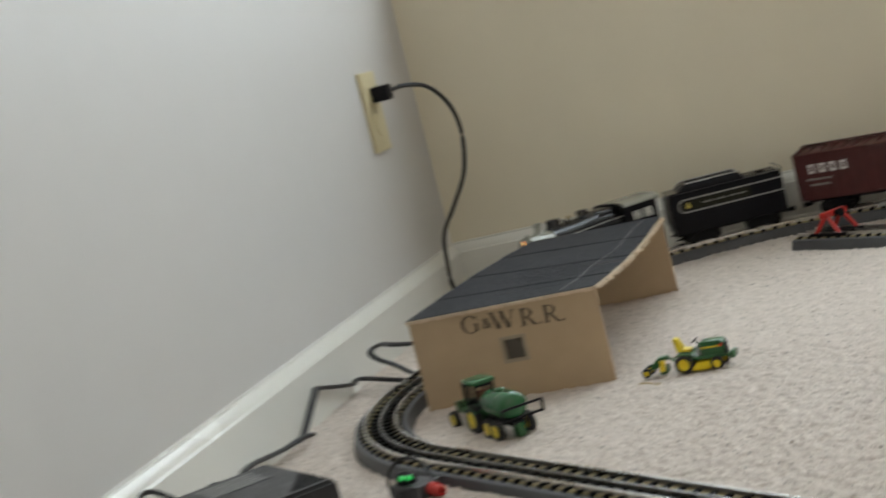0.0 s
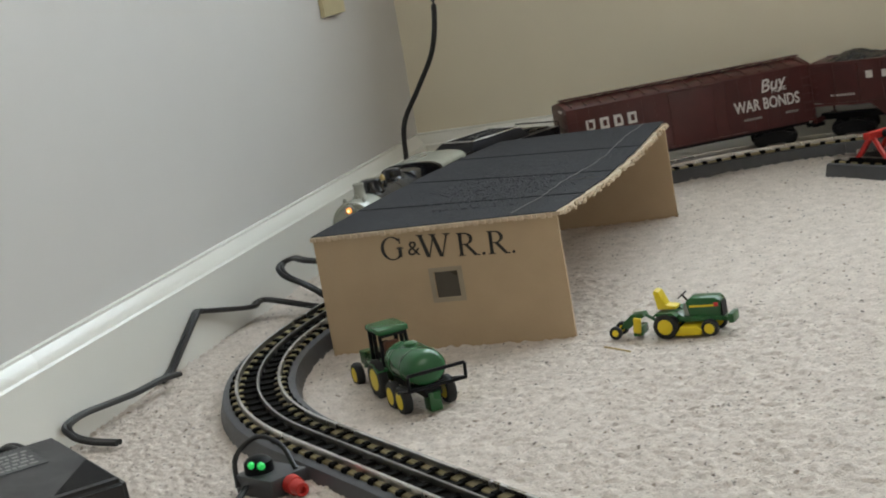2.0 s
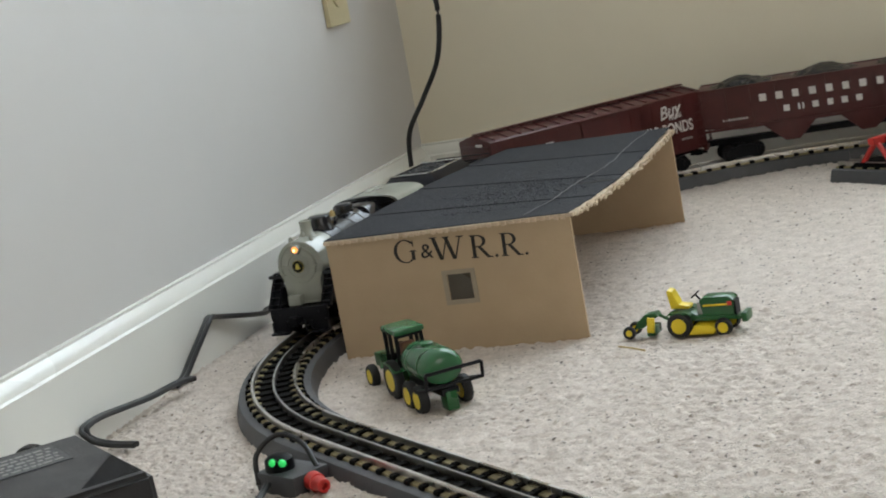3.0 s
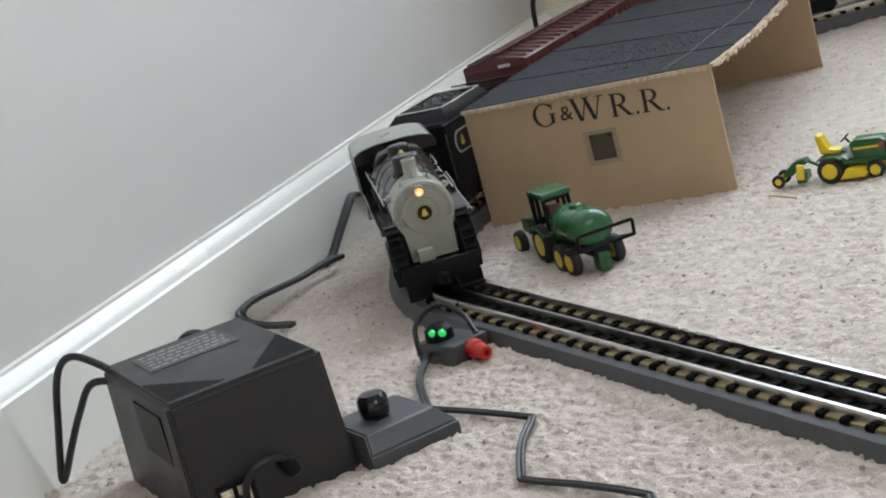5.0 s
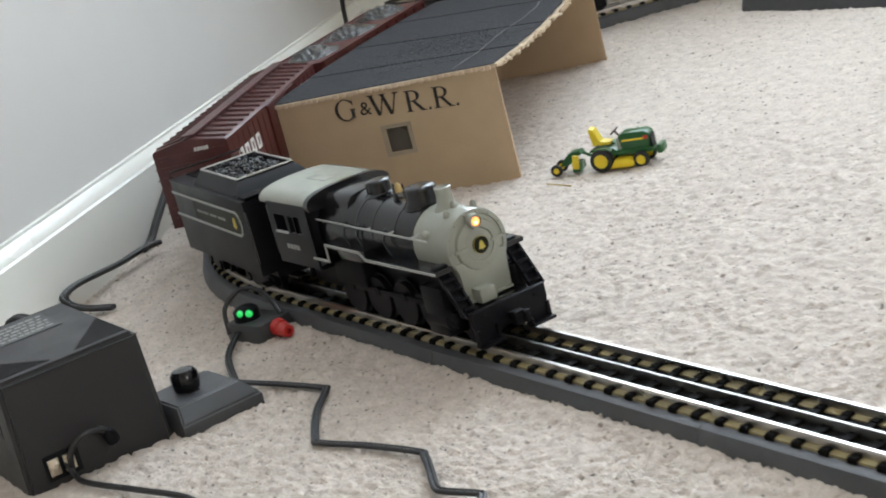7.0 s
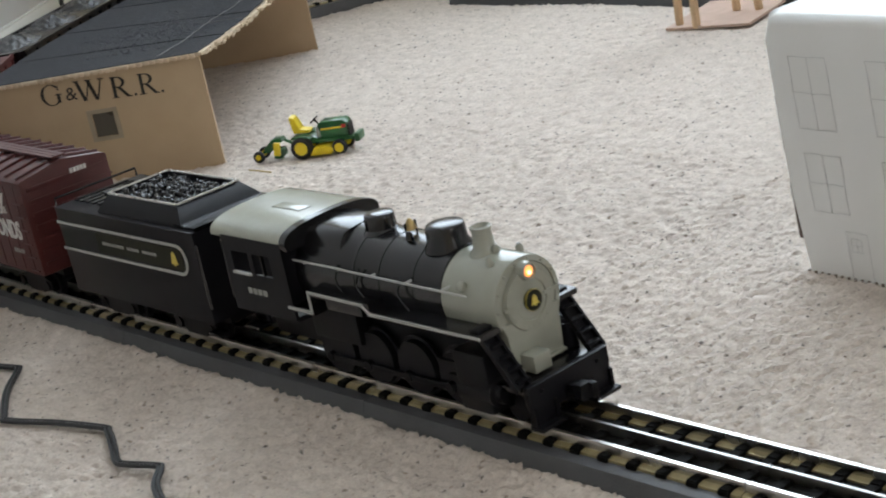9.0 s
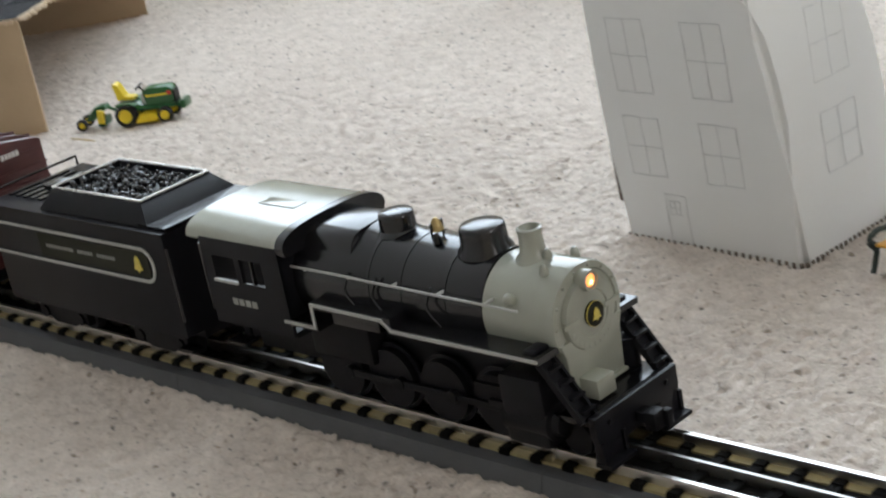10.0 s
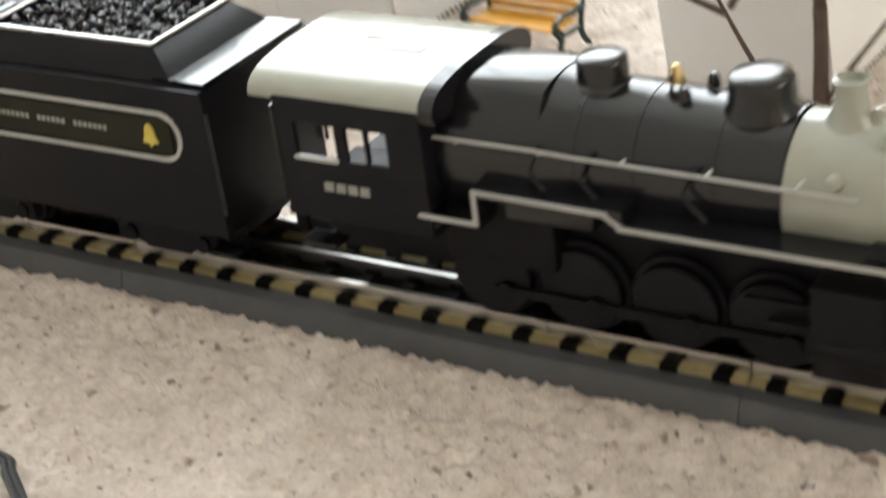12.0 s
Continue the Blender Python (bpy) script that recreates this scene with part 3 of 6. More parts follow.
    for _ in range(1700):
        q = roofp(min(0.9, max(0.15, rp.gauss(0.58, 0.15))), min(0.80, max(0.12, rp.gauss(0.42, 0.15))), 0.0048)
        r = rp.uniform(0.0003, 0.0008)
        lathe(bm, [(-r, r * 0.3), (0, r), (r, r * 0.3)], Matrix.Translation(q) @ pose(0, 0, 0, rp.uniform(0, 90), rp.uniform(0, 90), 0), 4)
    tagged(part("grit", bm, material("roofing_grit", (0.060, 0.062, 0.070), 0.5, spread=0.3, scale=900), roof, "rough patch of roofing grit"), kind="stuff")
    # ragged corrugated edge along the open end and the front eave
    rr = random.Random(8)
    bm = bmesh.new()
    for i in range(95):
        q = roofp(1.012 + rr.uniform(-0.004, 0.012), i / 94, rr.uniform(-0.001, 0.0015))
        lathe(bm, [(-0.0018, 0.0006), (-0.0006, rr.uniform(0.0012, 0.0026)), (0.0014, 0.0007)], Matrix.Translation(q) @ pose(0, 0, 0, rr.uniform(0, 180), rr.uniform(0, 90), 0), 5)
    part("torn_edge", bm, CARD_EDGE, roof, "frayed pale cardboard edge")
    bm = bmesh.new()
    for i in range(34):
        q = roofp((i + 0.5 + rr.uniform(-0.2, 0.2)) / 34, -0.0085, 0.0004)
        box(bm, q.x - rr.uniform(0.0012, 0.0022), q.x + rr.uniform(0.0012, 0.0022), q.y - 0.0006, q.y + 0.001, q.z - rr.uniform(0.0004, 0.0016), q.z + 0.0022)
    tagged(part("eave_fluting", bm, CARD_EDGE, roof, "open flutes of the card along the eave"), kind="stuff")
    # the letters are serif capitals
    for ch, x, z in (("G", 0.0702, 0.0858), ("&", 0.0890, 0.0836), ("W", 0.1074, 0.0848), ("R", 0.1362, 0.0831), (".", 0.1494, 0.0825), ("R", 0.1622, 0.0821), (".", 0.1750, 0.0815)):
        at = pose(x, -0.0002, z, 0, 2.5, 0)
        if ch == "&":
            lettering("letter", ch, 0.0172, INK, front, at @ pose(0, -0.0001, 0, 90, 0, 0), 1.05, 0.0002)
        else:
            serif_letter(ch, 0.0190, front, at)
    return s


shed()


# ---- the white card house ----
def card_house(name, corner, along_x, across, height, label, windows=True):
    p, q = Vector(corner), Vector(along_x)
    ang = math.degrees(math.atan2(q.y - p.y, q.x - p.x))
    w = (q - p).length
    h = root(name, pose(p.x, p.y, 0, 0, 0, ang), label, "model building", "white card houses")
    bm = bmesh.new()
    outline = [(0, 0), (w, 0), (w, across), (0, across)]
    rings = []
    for z, g in ((-0.003, 1), (height * 0.3, 1.003), (height * 0.5, 1.005), (height * 0.65, 1.005), (height * 0.8, 1.003), (height * 0.9, 1.001), (height - 0.006, 1.0), (height - 0.0015, 0.98), (height, 0.95)):
        sag = 0.014 * max(0, z / height - 0.5) ** 1.6 / 0.33
        rings.append([bm.verts.new((w / 2 + (x - w / 2) * g - 0.05 * max(z, 0) - (sag if x > 0 else 0), across / 2 + (y - across / 2) * g, z)) for x, y in outline])
    for r0, r1 in zip(rings, rings[1:]):
        for i in range(4):
            bm.faces.new((r0[i], r0[(i + 1) % 4], r1[(i + 1) % 4], r1[i]))
    bm.faces.new(rings[-1])
    bm.faces.new(rings[0][::-1])
    es = [e for e in bm.edges if abs(e.verts[0].co.z - e.verts[1].co.z) > 0.001 and (e.verts[0].co.xy - e.verts[1].co.xy).length < 0.01]
    bmesh.ops.bevel(bm, geom=es, offset=0.0045, segments=4, affect="EDGES")
    body = part("shell", bm, WHITE_CARD, h, smooth=85)
    bm = bmesh.new()
    for i in range(26):
        x = w * (i + 0.5) / 26
        box(bm, x - 0.0008, x + 0.0008, -0.0008, 0.001, -0.003, 0.0015)
    for i in range(22):
        y = across * (i + 0.5) / 22
        box(bm, w - 0.001, w + 0.0008, y - 0.0008, y + 0.0008, -0.003, 0.0015)
    part("cut_edge", bm, material("grey_cut_card", (0.20, 0.17, 0.14), 0.9, spread=0.3, scale=300), body, "corrugated cut edge at the bottom")
    if not windows:
        return h
    rr = random.Random(3)

    def line(bm, x0, z0, x1, z1, side):
        pts = []
        for i in range(5):
            t = i / 4
            x, z = x0 + (x1 - x0) * t + rr.uniform(-0.0004, 0.0004), z0 + (z1 - z0) * t + rr.uniform(-0.0004, 0.0004)
            pts.append((x - 0.05 * z, -0.0007, z) if side == 0 else (w + 0.0006 - 0.05 * z, x, z))
        tube(bm, pts, 0.0002, 4)

    def drawn(x0, x1, z0, z1, side, cross=True):
        bm = bmesh.new()
        for l4 in ((x0, z0, x1, z0), (x0, z1, x1, z1), (x0, z0, x0, z1), (x1, z0, x1, z1)):
            line(bm, *l4, side)
        if cross:
            line(bm, (x0 + x1) / 2, z0, (x0 + x1) / 2, z1, side)
            line(bm, x0, (z0 + z1) / 2, x1, (z0 + z1) / 2, side)
        part("drawn_window" if cross else "drawn_door", bm, PENCIL, body, "window outline drawn in pencil" if cross else "door outline drawn in pencil")

    for x0 in (0.011, 0.066):
        drawn(x0 + 0.004, x0 + 0.031, 0.089, 0.131, 0)
        drawn(x0 + 0.004, x0 + 0.030, 0.040, 0.0745, 0)
    drawn(0.036, 0.051, 0.001, 0.030, 0, False)
    drawn(0.039, 0.046, 0.018, 0.026, 0, True)
    for y0 in (0.03,):
        drawn(y0, y0 + 0.03, 0.092, 0.132, 1)
        drawn(y0, y0 + 0.03, 0.042, 0.075, 1)
    # thin dark card flaps that stand off the side
    for z0, z1 in ((0.072, 0.106), (0.020, 0.054)):
        boxpart("flap", (-0.0028, 0.0006, 0.002, 0.012, z0, z1), BARK, body, "thin dark flap on the side", m=pose(-0.05 * (z0 + z1) / 2, 0, 0) @ pose(0, 0, (z0 + z1) / 2, 0, -2.9, 0) @ pose(0, 0, -(z0 + z1) / 2))
    return h


card_house("card_house", (0.679, 0.248), (0.806, 0.2383), 0.091, 0.155, "tall white card house with pencilled windows and a door")
card_house("card_house", (0.957, 0.229), (1.037, 0.2256), 0.091, 0.165, "plain white card house behind a bare twig tree", False)


# ---- bench ----
def bench(m):
    b = root("park_bench", m, "miniature park bench with orange wood slats and iron ends", "bench")
    w = 0.054
    for x in (0.0, w):
        bm = bmesh.new()
        y = 0.0
        tube(bm, smooth_line([(x, -0.004, 0.0), (x, -0.001, 0.008), (x, 0.001, 0.016), (x, -0.002, 0.0205)], 4), 0.0017, 6)
        tube(bm, smooth_line([(x, 0.024, 0.0), (x, 0.019, 0.008), (x, 0.018, 0.016), (x, 0.021, 0.03), (x, 0.026, 0.046)], 4), 0.0017, 6, 0.0014)
        tube(bm, smooth_line([(x, -0.002, 0.0165), (x, 0.008, 0.0150), (x, 0.019, 0.0150)], 4), 0.0015, 6)
        tube(bm, smooth_line([(x, -0.003, 0.0255), (x, 0.003, 0.0275), (x, 0.010, 0.0262), (x, 0.021, 0.0275)], 4), 0.0019, 6)
        tube(bm, smooth_line([(x, -0.002, 0.0175), (x, -0.0045, 0.022), (x, -0.0025, 0.0262)], 4), 0.0017, 6)
        part("end_frame", bm, IRON, b, "dark green cast end frame")
    for y, z in ((-0.0005, 0.0185), (0.0045, 0.0178), (0.0095, 0.0175), (0.0145, 0.0178)):
        boxpart("seat_slat", (0.0018, w - 0.0018, y - 0.0023, y + 0.0023, z, z + 0.0018), BENCH, b, bevel=0.0004)
    for i in range(5):
        z = 0.0225 + i * 0.0052
        y = 0.0185 + (z - 0.02) * 0.27
        boxpart("back_slat", (0.0018, w - 0.0018, -0.0009, 0.0009, -0.0021, 0.0021), BENCH, b, bevel=0.0004, m=pose(0, y - 0.0016, z, -15, 0, 0))
    return b


bench(pose(0.8455, 0.2445, 0.001, 0, 0, -6) @ Matrix.Diagonal((1, 1, 0.78, 1)))


# ---- bare twig tree ----
def twig_tree(m):
    t = root("twig_tree", m, "bare leafless twig standing as a tree", "tree")
    bm = bmesh.new()
    tube(bm, smooth_line([(0, 0, -0.003), (0.001, 0.001, 0.05), (-0.001, 0.002, 0.11), (0.002, 0.002, 0.19), (0.001, 0.004, 0.27)], 6), 0.0036, 8, 0.0018)
    trunk = part("trunk", bm, BARK, t)
    rr = random.Random(5)
    limbs = (((0.000, 0.000, 0.001), (-0.016, 0.000, 0.014), (-0.030, 0.001, 0.036), (-0.040, 0.002, 0.053), (-0.0545, 0.003, 0.079)),
             ((-0.040, 0.002, 0.053), (-0.060, 0.002, 0.060), (-0.078, 0.002, 0.065)),
             ((-0.038, 0.002, 0.056), (-0.026, 0.003, 0.077), (-0.015, 0.004, 0.095)),
             ((0.000, 0.001, 0.072), (-0.012, 0.002, 0.090), (-0.0205, 0.003, 0.105), (-0.038, 0.003, 0.117), (-0.0566, 0.003, 0.128)),
             ((-0.0205, 0.003, 0.105), (-0.029, 0.004, 0.127), (-0.033, 0.004, 0.143), (-0.042, 0.005, 0.168)),
             ((0.001, 0.000, 0.016), (0.012, -0.001, 0.033), (0.026, -0.002, 0.053), (0.046, -0.003, 0.082)),
             ((0.001, 0.002, 0.120), (0.024, 0.004, 0.150), (0.034, 0.006, 0.190), (0.050, 0.006, 0.240)),
             ((0.001, 0.002, 0.160), (-0.014, 0.006, 0.200), (-0.022, 0.008, 0.250)))
    for pts in limbs:
        bm = bmesh.new()
        tube(bm, smooth_line(pts, 5), 0.0017, 7, 0.0006)
        p, q = Vector(pts[-2]), Vector(pts[-1])
        d = (q - p).normalized() + Vector((rr.uniform(-0.5, 0.5), rr.uniform(-0.5, 0.5), 0.2))
        tube(bm, [q.lerp(p, 0.3), q + d * 0.003, q + d * 0.009], 0.0007, 5, 0.0004)
        part("branch", bm, BARK, trunk)


twig_tree(pose(1.044, 0.19, 0, 0, 0, 0))


# ---- wooden tower ----
def tower(m):
    t = root("wooden_tower", m, "model tower of raw wood sticks on a card base", "model building")
    boxpart("base", (-0.022, 0.07, -0.01, 0.085, 0.0, 0.0025), material("pinkish_card", (0.55, 0.40, 0.32), 0.8), t, "thin pale card base", m=pose(0, 0, 0, 1.5, -1, 6))
    for x, y in ((-0.012, 0.0), (0.012, -0.006), (0.052, 0.045), (0.026, 0.045)):
        bm = bmesh.new()
        tube(bm, [(x, y, 0.0), (x + (0.02 - x) * 0.2, y + (0.02 - y) * 0.2, 0.17)], 0.0042, 8)
        part("leg", bm, WOOD, t)
    for z in (0.075, 0.14):
        bm = bmesh.new()
        tube(bm, [(-0.008, 0.0, z), (0.05, 0.042, z)], 0.003, 6)
        part("brace", bm, WOOD, t)
    boxpart("deck", (-0.012, 0.056, -0.01, 0.052, 0.168, 0.174), WOOD, t, bevel=0.001)
    bm = bmesh.new()
    lathe(bm, [(0.174, 0.026), (0.225, 0.026), (0.226, 0.029), (0.25, 0.002)], pose(0.022, 0.021, 0), 20)
    part("tank", bm, WOOD, t)


tower(pose(0.165, 0.742, 0.001, 0, 0, 6))


# ---- power supply, controls and wires ----
def power_pack(m):
    p = root("power_pack", m, "dark grey plastic train transformer on the carpet", "transformer")
    x0, x1, y0, y1, h = 0.0, 0.139, 0.0, 0.097, 0.0725
    bm = bmesh.new()
    v = []
    for z, g in ((-0.003, 0.0), (h, 0.0022)):
        v.append([bm.verts.new(q) for q in ((x0 + g, y0 + g, z), (x1 - g, y0 + g, z), (x1 - g, y1 - g, z), (x0 + g, y1 - g, z))])
    for i in range(4):
        bm.faces.new((v[0][i], v[0][(i + 1) % 4], v[1][(i + 1) % 4], v[1][i]))
    bm.faces.new(v[1])
    bm.faces.new(v[0][::-1])
    bmesh.ops.bevel(bm, geom=[e for e in bm.edges if max(q.co.z for q in e.verts) > 0.01], offset=0.0032, segments=3, affect="EDGES")
    case = part("case", bm, GREY, p)
    boxpart("data_plate", (0.014, 0.058, 0.018, 0.074, h - 0.001, h + 0.0004), MIDGREY, case, "grey data plate")
    rr = random.Random(17)
    for i in range(5):
        bm = bmesh.new()
        y = 0.021
        while y < 0.069:
            wide = rr.uniform(0.002, 0.006)
            box(bm, 0.018 + i * 0.0078, 0.0215 + i * 0.0078, y, min(y + wide, 0.0715), h + 0.0004, h + 0.0006)
            y += wide + rr.uniform(0.0008, 0.002)
        part("print_line", bm, GREY_INK, case, "line of small unreadable print")
    # fine grip ribs in a triangle at each front corner of the top
    for sgn, edge in ((1, 0.006), (-1, 0.091)):
        for j in range(17):
            reach = 0.034 * (j + 1) / 17
            x = 0.078 + j * 0.003
            boxpart("rib", (x, x + 0.0016, min(edge, edge + sgn * reach), max(edge, edge + sgn * reach), h - 0.0003, h + 0.0004), SATIN, case)
    # louvred panel let into the side
    boxpart("side_panel", (0.066, 0.118, y0 + 0.0008, y0 + 0.0036, 0.034, 0.063), SATIN, case, "dark panel on the side")
    boxpart("terminal_block", (x1 - 0.004, x1 + 0.0015, 0.014, 0.036, 0.004, 0.020), SATIN, p, "black terminal block")
    for y in (0.019, 0.029):
        bm = bmesh.new()
        box(bm, x1 + 0.0005, x1 + 0.0028, y - 0.0036, y + 0.0036, 0.007, 0.0175, bevel=0.0006)
        lathe(bm, [(0, 0.0030), (0.002, 0.0030), (0.003, 0.0018)], pose(x1 + 0.0028, y, 0.0135, 0, 90, 0), 10)
        part("terminal_screw", bm, NICKEL, p, "bright terminal screw")
    boxpart("print", (x1 - 0.0022, x1 - 0.0004, 0.050, 0.056, 0.006, 0.010), GREY_INK, case, "tiny raised print")
    bm = bmesh.new()
    tube(bm, smooth_line([(x1 + 0.004, 0.028, 0.005), (x1 + 0.008, 0.029, 0.018), (x1 + 0.010, 0.036, 0.026), (x1 + 0.010, 0.048, 0.027), (x1 + 0.006, 0.058, 0.020)], 6), 0.0022, 8)
    lead = part("lead", bm, CABLE, p, "short black lead looped at the terminals")
    bm = bmesh.new()
    lathe(bm, [(0, 0.002), (0.003, 0.0046), (0.010, 0.0042), (0.013, 0.002)], pose(x1 + 0.008, 0.055, 0.022, 20, 20, 0) @ pose(0, 0, -0.011), 12)
    part("cap", bm, SATIN, lead, "black rubber cap")
    return p


power_pack(pose(0.1020, -0.2550, 0, 0, 0, -0.5))


def controller(m):
    c = root("throttle_lever", m, "small grey control box with a black knob", "train controller")
    bm = bmesh.new()
    w, d, h = 0.060, 0.058, 0.017
    lo = [bm.verts.new(q) for q in ((0, 0, -0.003), (w, 0, -0.003), (w, d, -0.003), (0, d, -0.003))]
    mid = [bm.verts.new(q) for q in ((0, 0, 0.007), (w, 0, 0.007), (w, d, 0.007), (0, d, 0.007))]
    hi = [bm.verts.new(q) for q in ((0.004, 0.004, h), (w - 0.010, 0.004, h), (w - 0.010, d - 0.009, h), (0.004, d - 0.009, h))]
    for a, b in ((lo, mid), (mid, hi)):
        for i in range(4):
            bm.faces.new((a[i], a[(i + 1) % 4], b[(i + 1) % 4], b[i]))
    bm.faces.new(hi)
    bm.faces.new(lo[::-1])
    bmesh.ops.bevel(bm, geom=[e for e in bm.edges if min(q.co.z for q in e.verts) > 0], offset=0.0012, segments=2, affect="EDGES")
    part("body", bm, MIDGREY, c)
    boxpart("slot", (0.016, 0.036, 0.020, 0.028, h - 0.0005, h + 0.0006), SATIN, c)
    bm = bmesh.new()
    lathe(bm, [(0, 0.0070), (0.001, 0.0086), (0.006, 0.0096), (0.011, 0.0092), (0.0140, 0.0070), (0.0150, 0.002)], pose(0.027, 0.024, h), 9)
    part("knob", bm, BLACK, c, "shiny black knob")


controller(pose(0.197, -0.160, 0, 0, 0, 3))


def lock_on(m):
    k = root("track_terminal", m, "grey terminal box with green lamps and a red plug", "track terminal")
    boxpart("body", (0, 0.040, 0, 0.030, -0.003, 0.012), MIDGREY, k, bevel=0.0015)
    bm = bmesh.new()
    lathe(bm, [(0, 0.0100), (0.007, 0.0095), (0.010, 0.006), (0.0108, 0.002)], pose(0.013, 0.012, 0.012), 18)
    part("lamp_housing", bm, SATIN, k, "black domed lamp housing")
    for x, y in ((0.010, 0.0045), (0.0175, 0.0065)):
        bm = bmesh.new()
        lathe(bm, [(-0.0028, 0.0012), (-0.0012, 0.0026), (0.0012, 0.0026), (0.0028, 0.0012)], pose(x + 0.006, y, 0.0185, 60, 0, 30), 10)
        part("green_lamp", bm, GREEN_LAMP, k, "small glowing green lamp")
    bm = bmesh.new()
    lathe(bm, [(0, 0.0030), (0.002, 0.0066), (0.009, 0.0062), (0.0095, 0.0054), (0.018, 0.0046), (0.0185, 0.0040), (0.0185, 0.0022), (0.015, 0.0020)], pose(0.041, 0.014, 0.0065, 0, 93, -14), 14)
    plug = part("plug", bm, RED, k, "red plastic banana plug")
    bm = bmesh.new()
    tube(bm, smooth_line([(0.004, -0.001, 0.004), (-0.002, 0.006, 0.022), (0.006, 0.020, 0.032), (0.022, 0.026, 0.026), (0.036, 0.024, 0.012)], 6), 0.0018, 8)
    part("lead", bm, CABLE, k, "black lead arching over the box")


lock_on(pose(0.104, -0.052, 0, 0, 0, 14))


def wire(name, points, label, radius=0.0023, twin=True, mat=None):
    bm = bmesh.new()
    line = smooth_line(points, 7)
    if twin:
        for k in (-1, 1):
            off = []
            for i, p in enumerate(line):
                d = (line[min(i + 1, len(line) - 1)] - line[max(i - 1, 0)]).normalized()
                side = d.cross(Vector((0, 0, 1)))
                side = side.normalized() if side.length > 0.1 else Vector((1, 0, 0))
                off.append(p + side * radius * 0.85 * k)
            tube(bm, off, radius, 8)
    else:
        tube(bm, line, radius, 8)
    ob = new(name, mesh_of(name, bm, mat or CABLE))
    return tagged(ob, label, "cable")


Z = 0.003
wire("track_wire", [(0.118, -0.050, 0.006), (0.150, -0.074, Z), (0.200, -0.0935, Z), (0.208, -0.0950, Z), (0.245, -0.082, Z), (0.282, -0.0710, Z), (0.290, -0.0715, Z),
     (0.318, -0.094, Z), (0.356, -0.116, Z), (0.366, -0.1175, Z), (0.402, -0.104, Z), (0.438, -0.094, Z), (0.447, -0.0955, Z), (0.468, -0.105, Z), (0.489, -0.115, Z), (0.498, -0.1145, Z), (0.517, -0.1070, Z), (0.523, -0.1080, Z), (0.545, -0.124, Z), (0.600, -0.140, Z), (0.6665, -0.1315, Z), (0.720, -0.125, Z), (0.800, -0.117, Z), (0.866, -0.1165, Z), (0.880, -0.1230, Z), (0.905, -0.142, Z), (0.93, -0.17, Z)],
     "dark zigzag track wire lying on the carpet", 0.0014)
wire("mains_cable", [(-0.335, 0.222, 0.006), (-0.375, 0.198, 0.014), (-0.384, 0.189, 0.016), (-0.378, 0.180, 0.0165), (-0.364, 0.166, 0.017), (-0.311, 0.103, 0.036), (-0.299, 0.091, 0.040), (-0.287, 0.081, 0.036),
     (-0.263, 0.055, 0.018), (-0.248, 0.038, 0.006), (-0.236, 0.0240, 0.003)],
     "black twin cable lying along the baseboard", 0.0023)
wire("mains_cable", [(-0.216, 0.0340, 0.010), (-0.206, 0.0150, 0.012), (-0.187, -0.015, 0.012), (-0.162, -0.046, 0.016), (-0.1432, -0.0702, 0.019), (-0.130, -0.0860, 0.019), (-0.1226, -0.0925, 0.016), (-0.1170, -0.0885, 0.009), (-0.106, -0.0790, 0.005), (-0.086, -0.0665, 0.004)],
     "black twin cable end curling on the carpet", 0.0023)
wire("mains_cable", [(0.118, -0.246, 0.066), (0.108, -0.253, 0.0745), (0.0955, -0.2640, 0.0825), (0.0865, -0.2715, 0.0790), (0.0800, -0.2770, 0.066), (0.0730, -0.2825, 0.040), (0.0660, -0.2880, 0.012), (0.0640, -0.2890, 0.0035),
     (0.0670, -0.2865, 0.0065), (0.0770, -0.2790, 0.026), (0.0880, -0.2700, 0.047), (0.1000, -0.2600, 0.064), (0.118, -0.244, 0.062)],
     "black cable looping out of the transformer to the carpet", 0.0024, False)
wire("mains_cable", [(0.10, -0.18, 0.02), (0.02, -0.145, 0.020), (-0.030, -0.150, 0.034), (-0.050, -0.158, 0.034), (-0.052, -0.168, 0.022), (-0.03, -0.185, 0.004)],
     "black cable showing behind the transformer", 0.0024)
wire("mains_cable", [(-0.320, 0.236, 0.048), (-0.345, 0.2240, 0.050), (-0.372, 0.2240, 0.050), (-0.386, 0.2190, 0.046), (-0.3805, 0.2110, 0.042), (-0.366, 0.2110, 0.035), (-0.350, 0.224, 0.024), (-0.330, 0.240, 0.006)],
     "black cable loop beside the shed", 0.0024)
wire("output_wire", [(0.244, -0.2300, 0.012), (0.252, -0.2290, 0.005), (0.267, -0.2270, Z), (0.315, -0.2120, Z), (0.359, -0.2000, Z), (0.398, -0.2080, Z), (0.45, -0.235, Z), (0.52, -0.30, Z)],
     "thin black wire running from the transformer over the carpet", 0.0019, False)


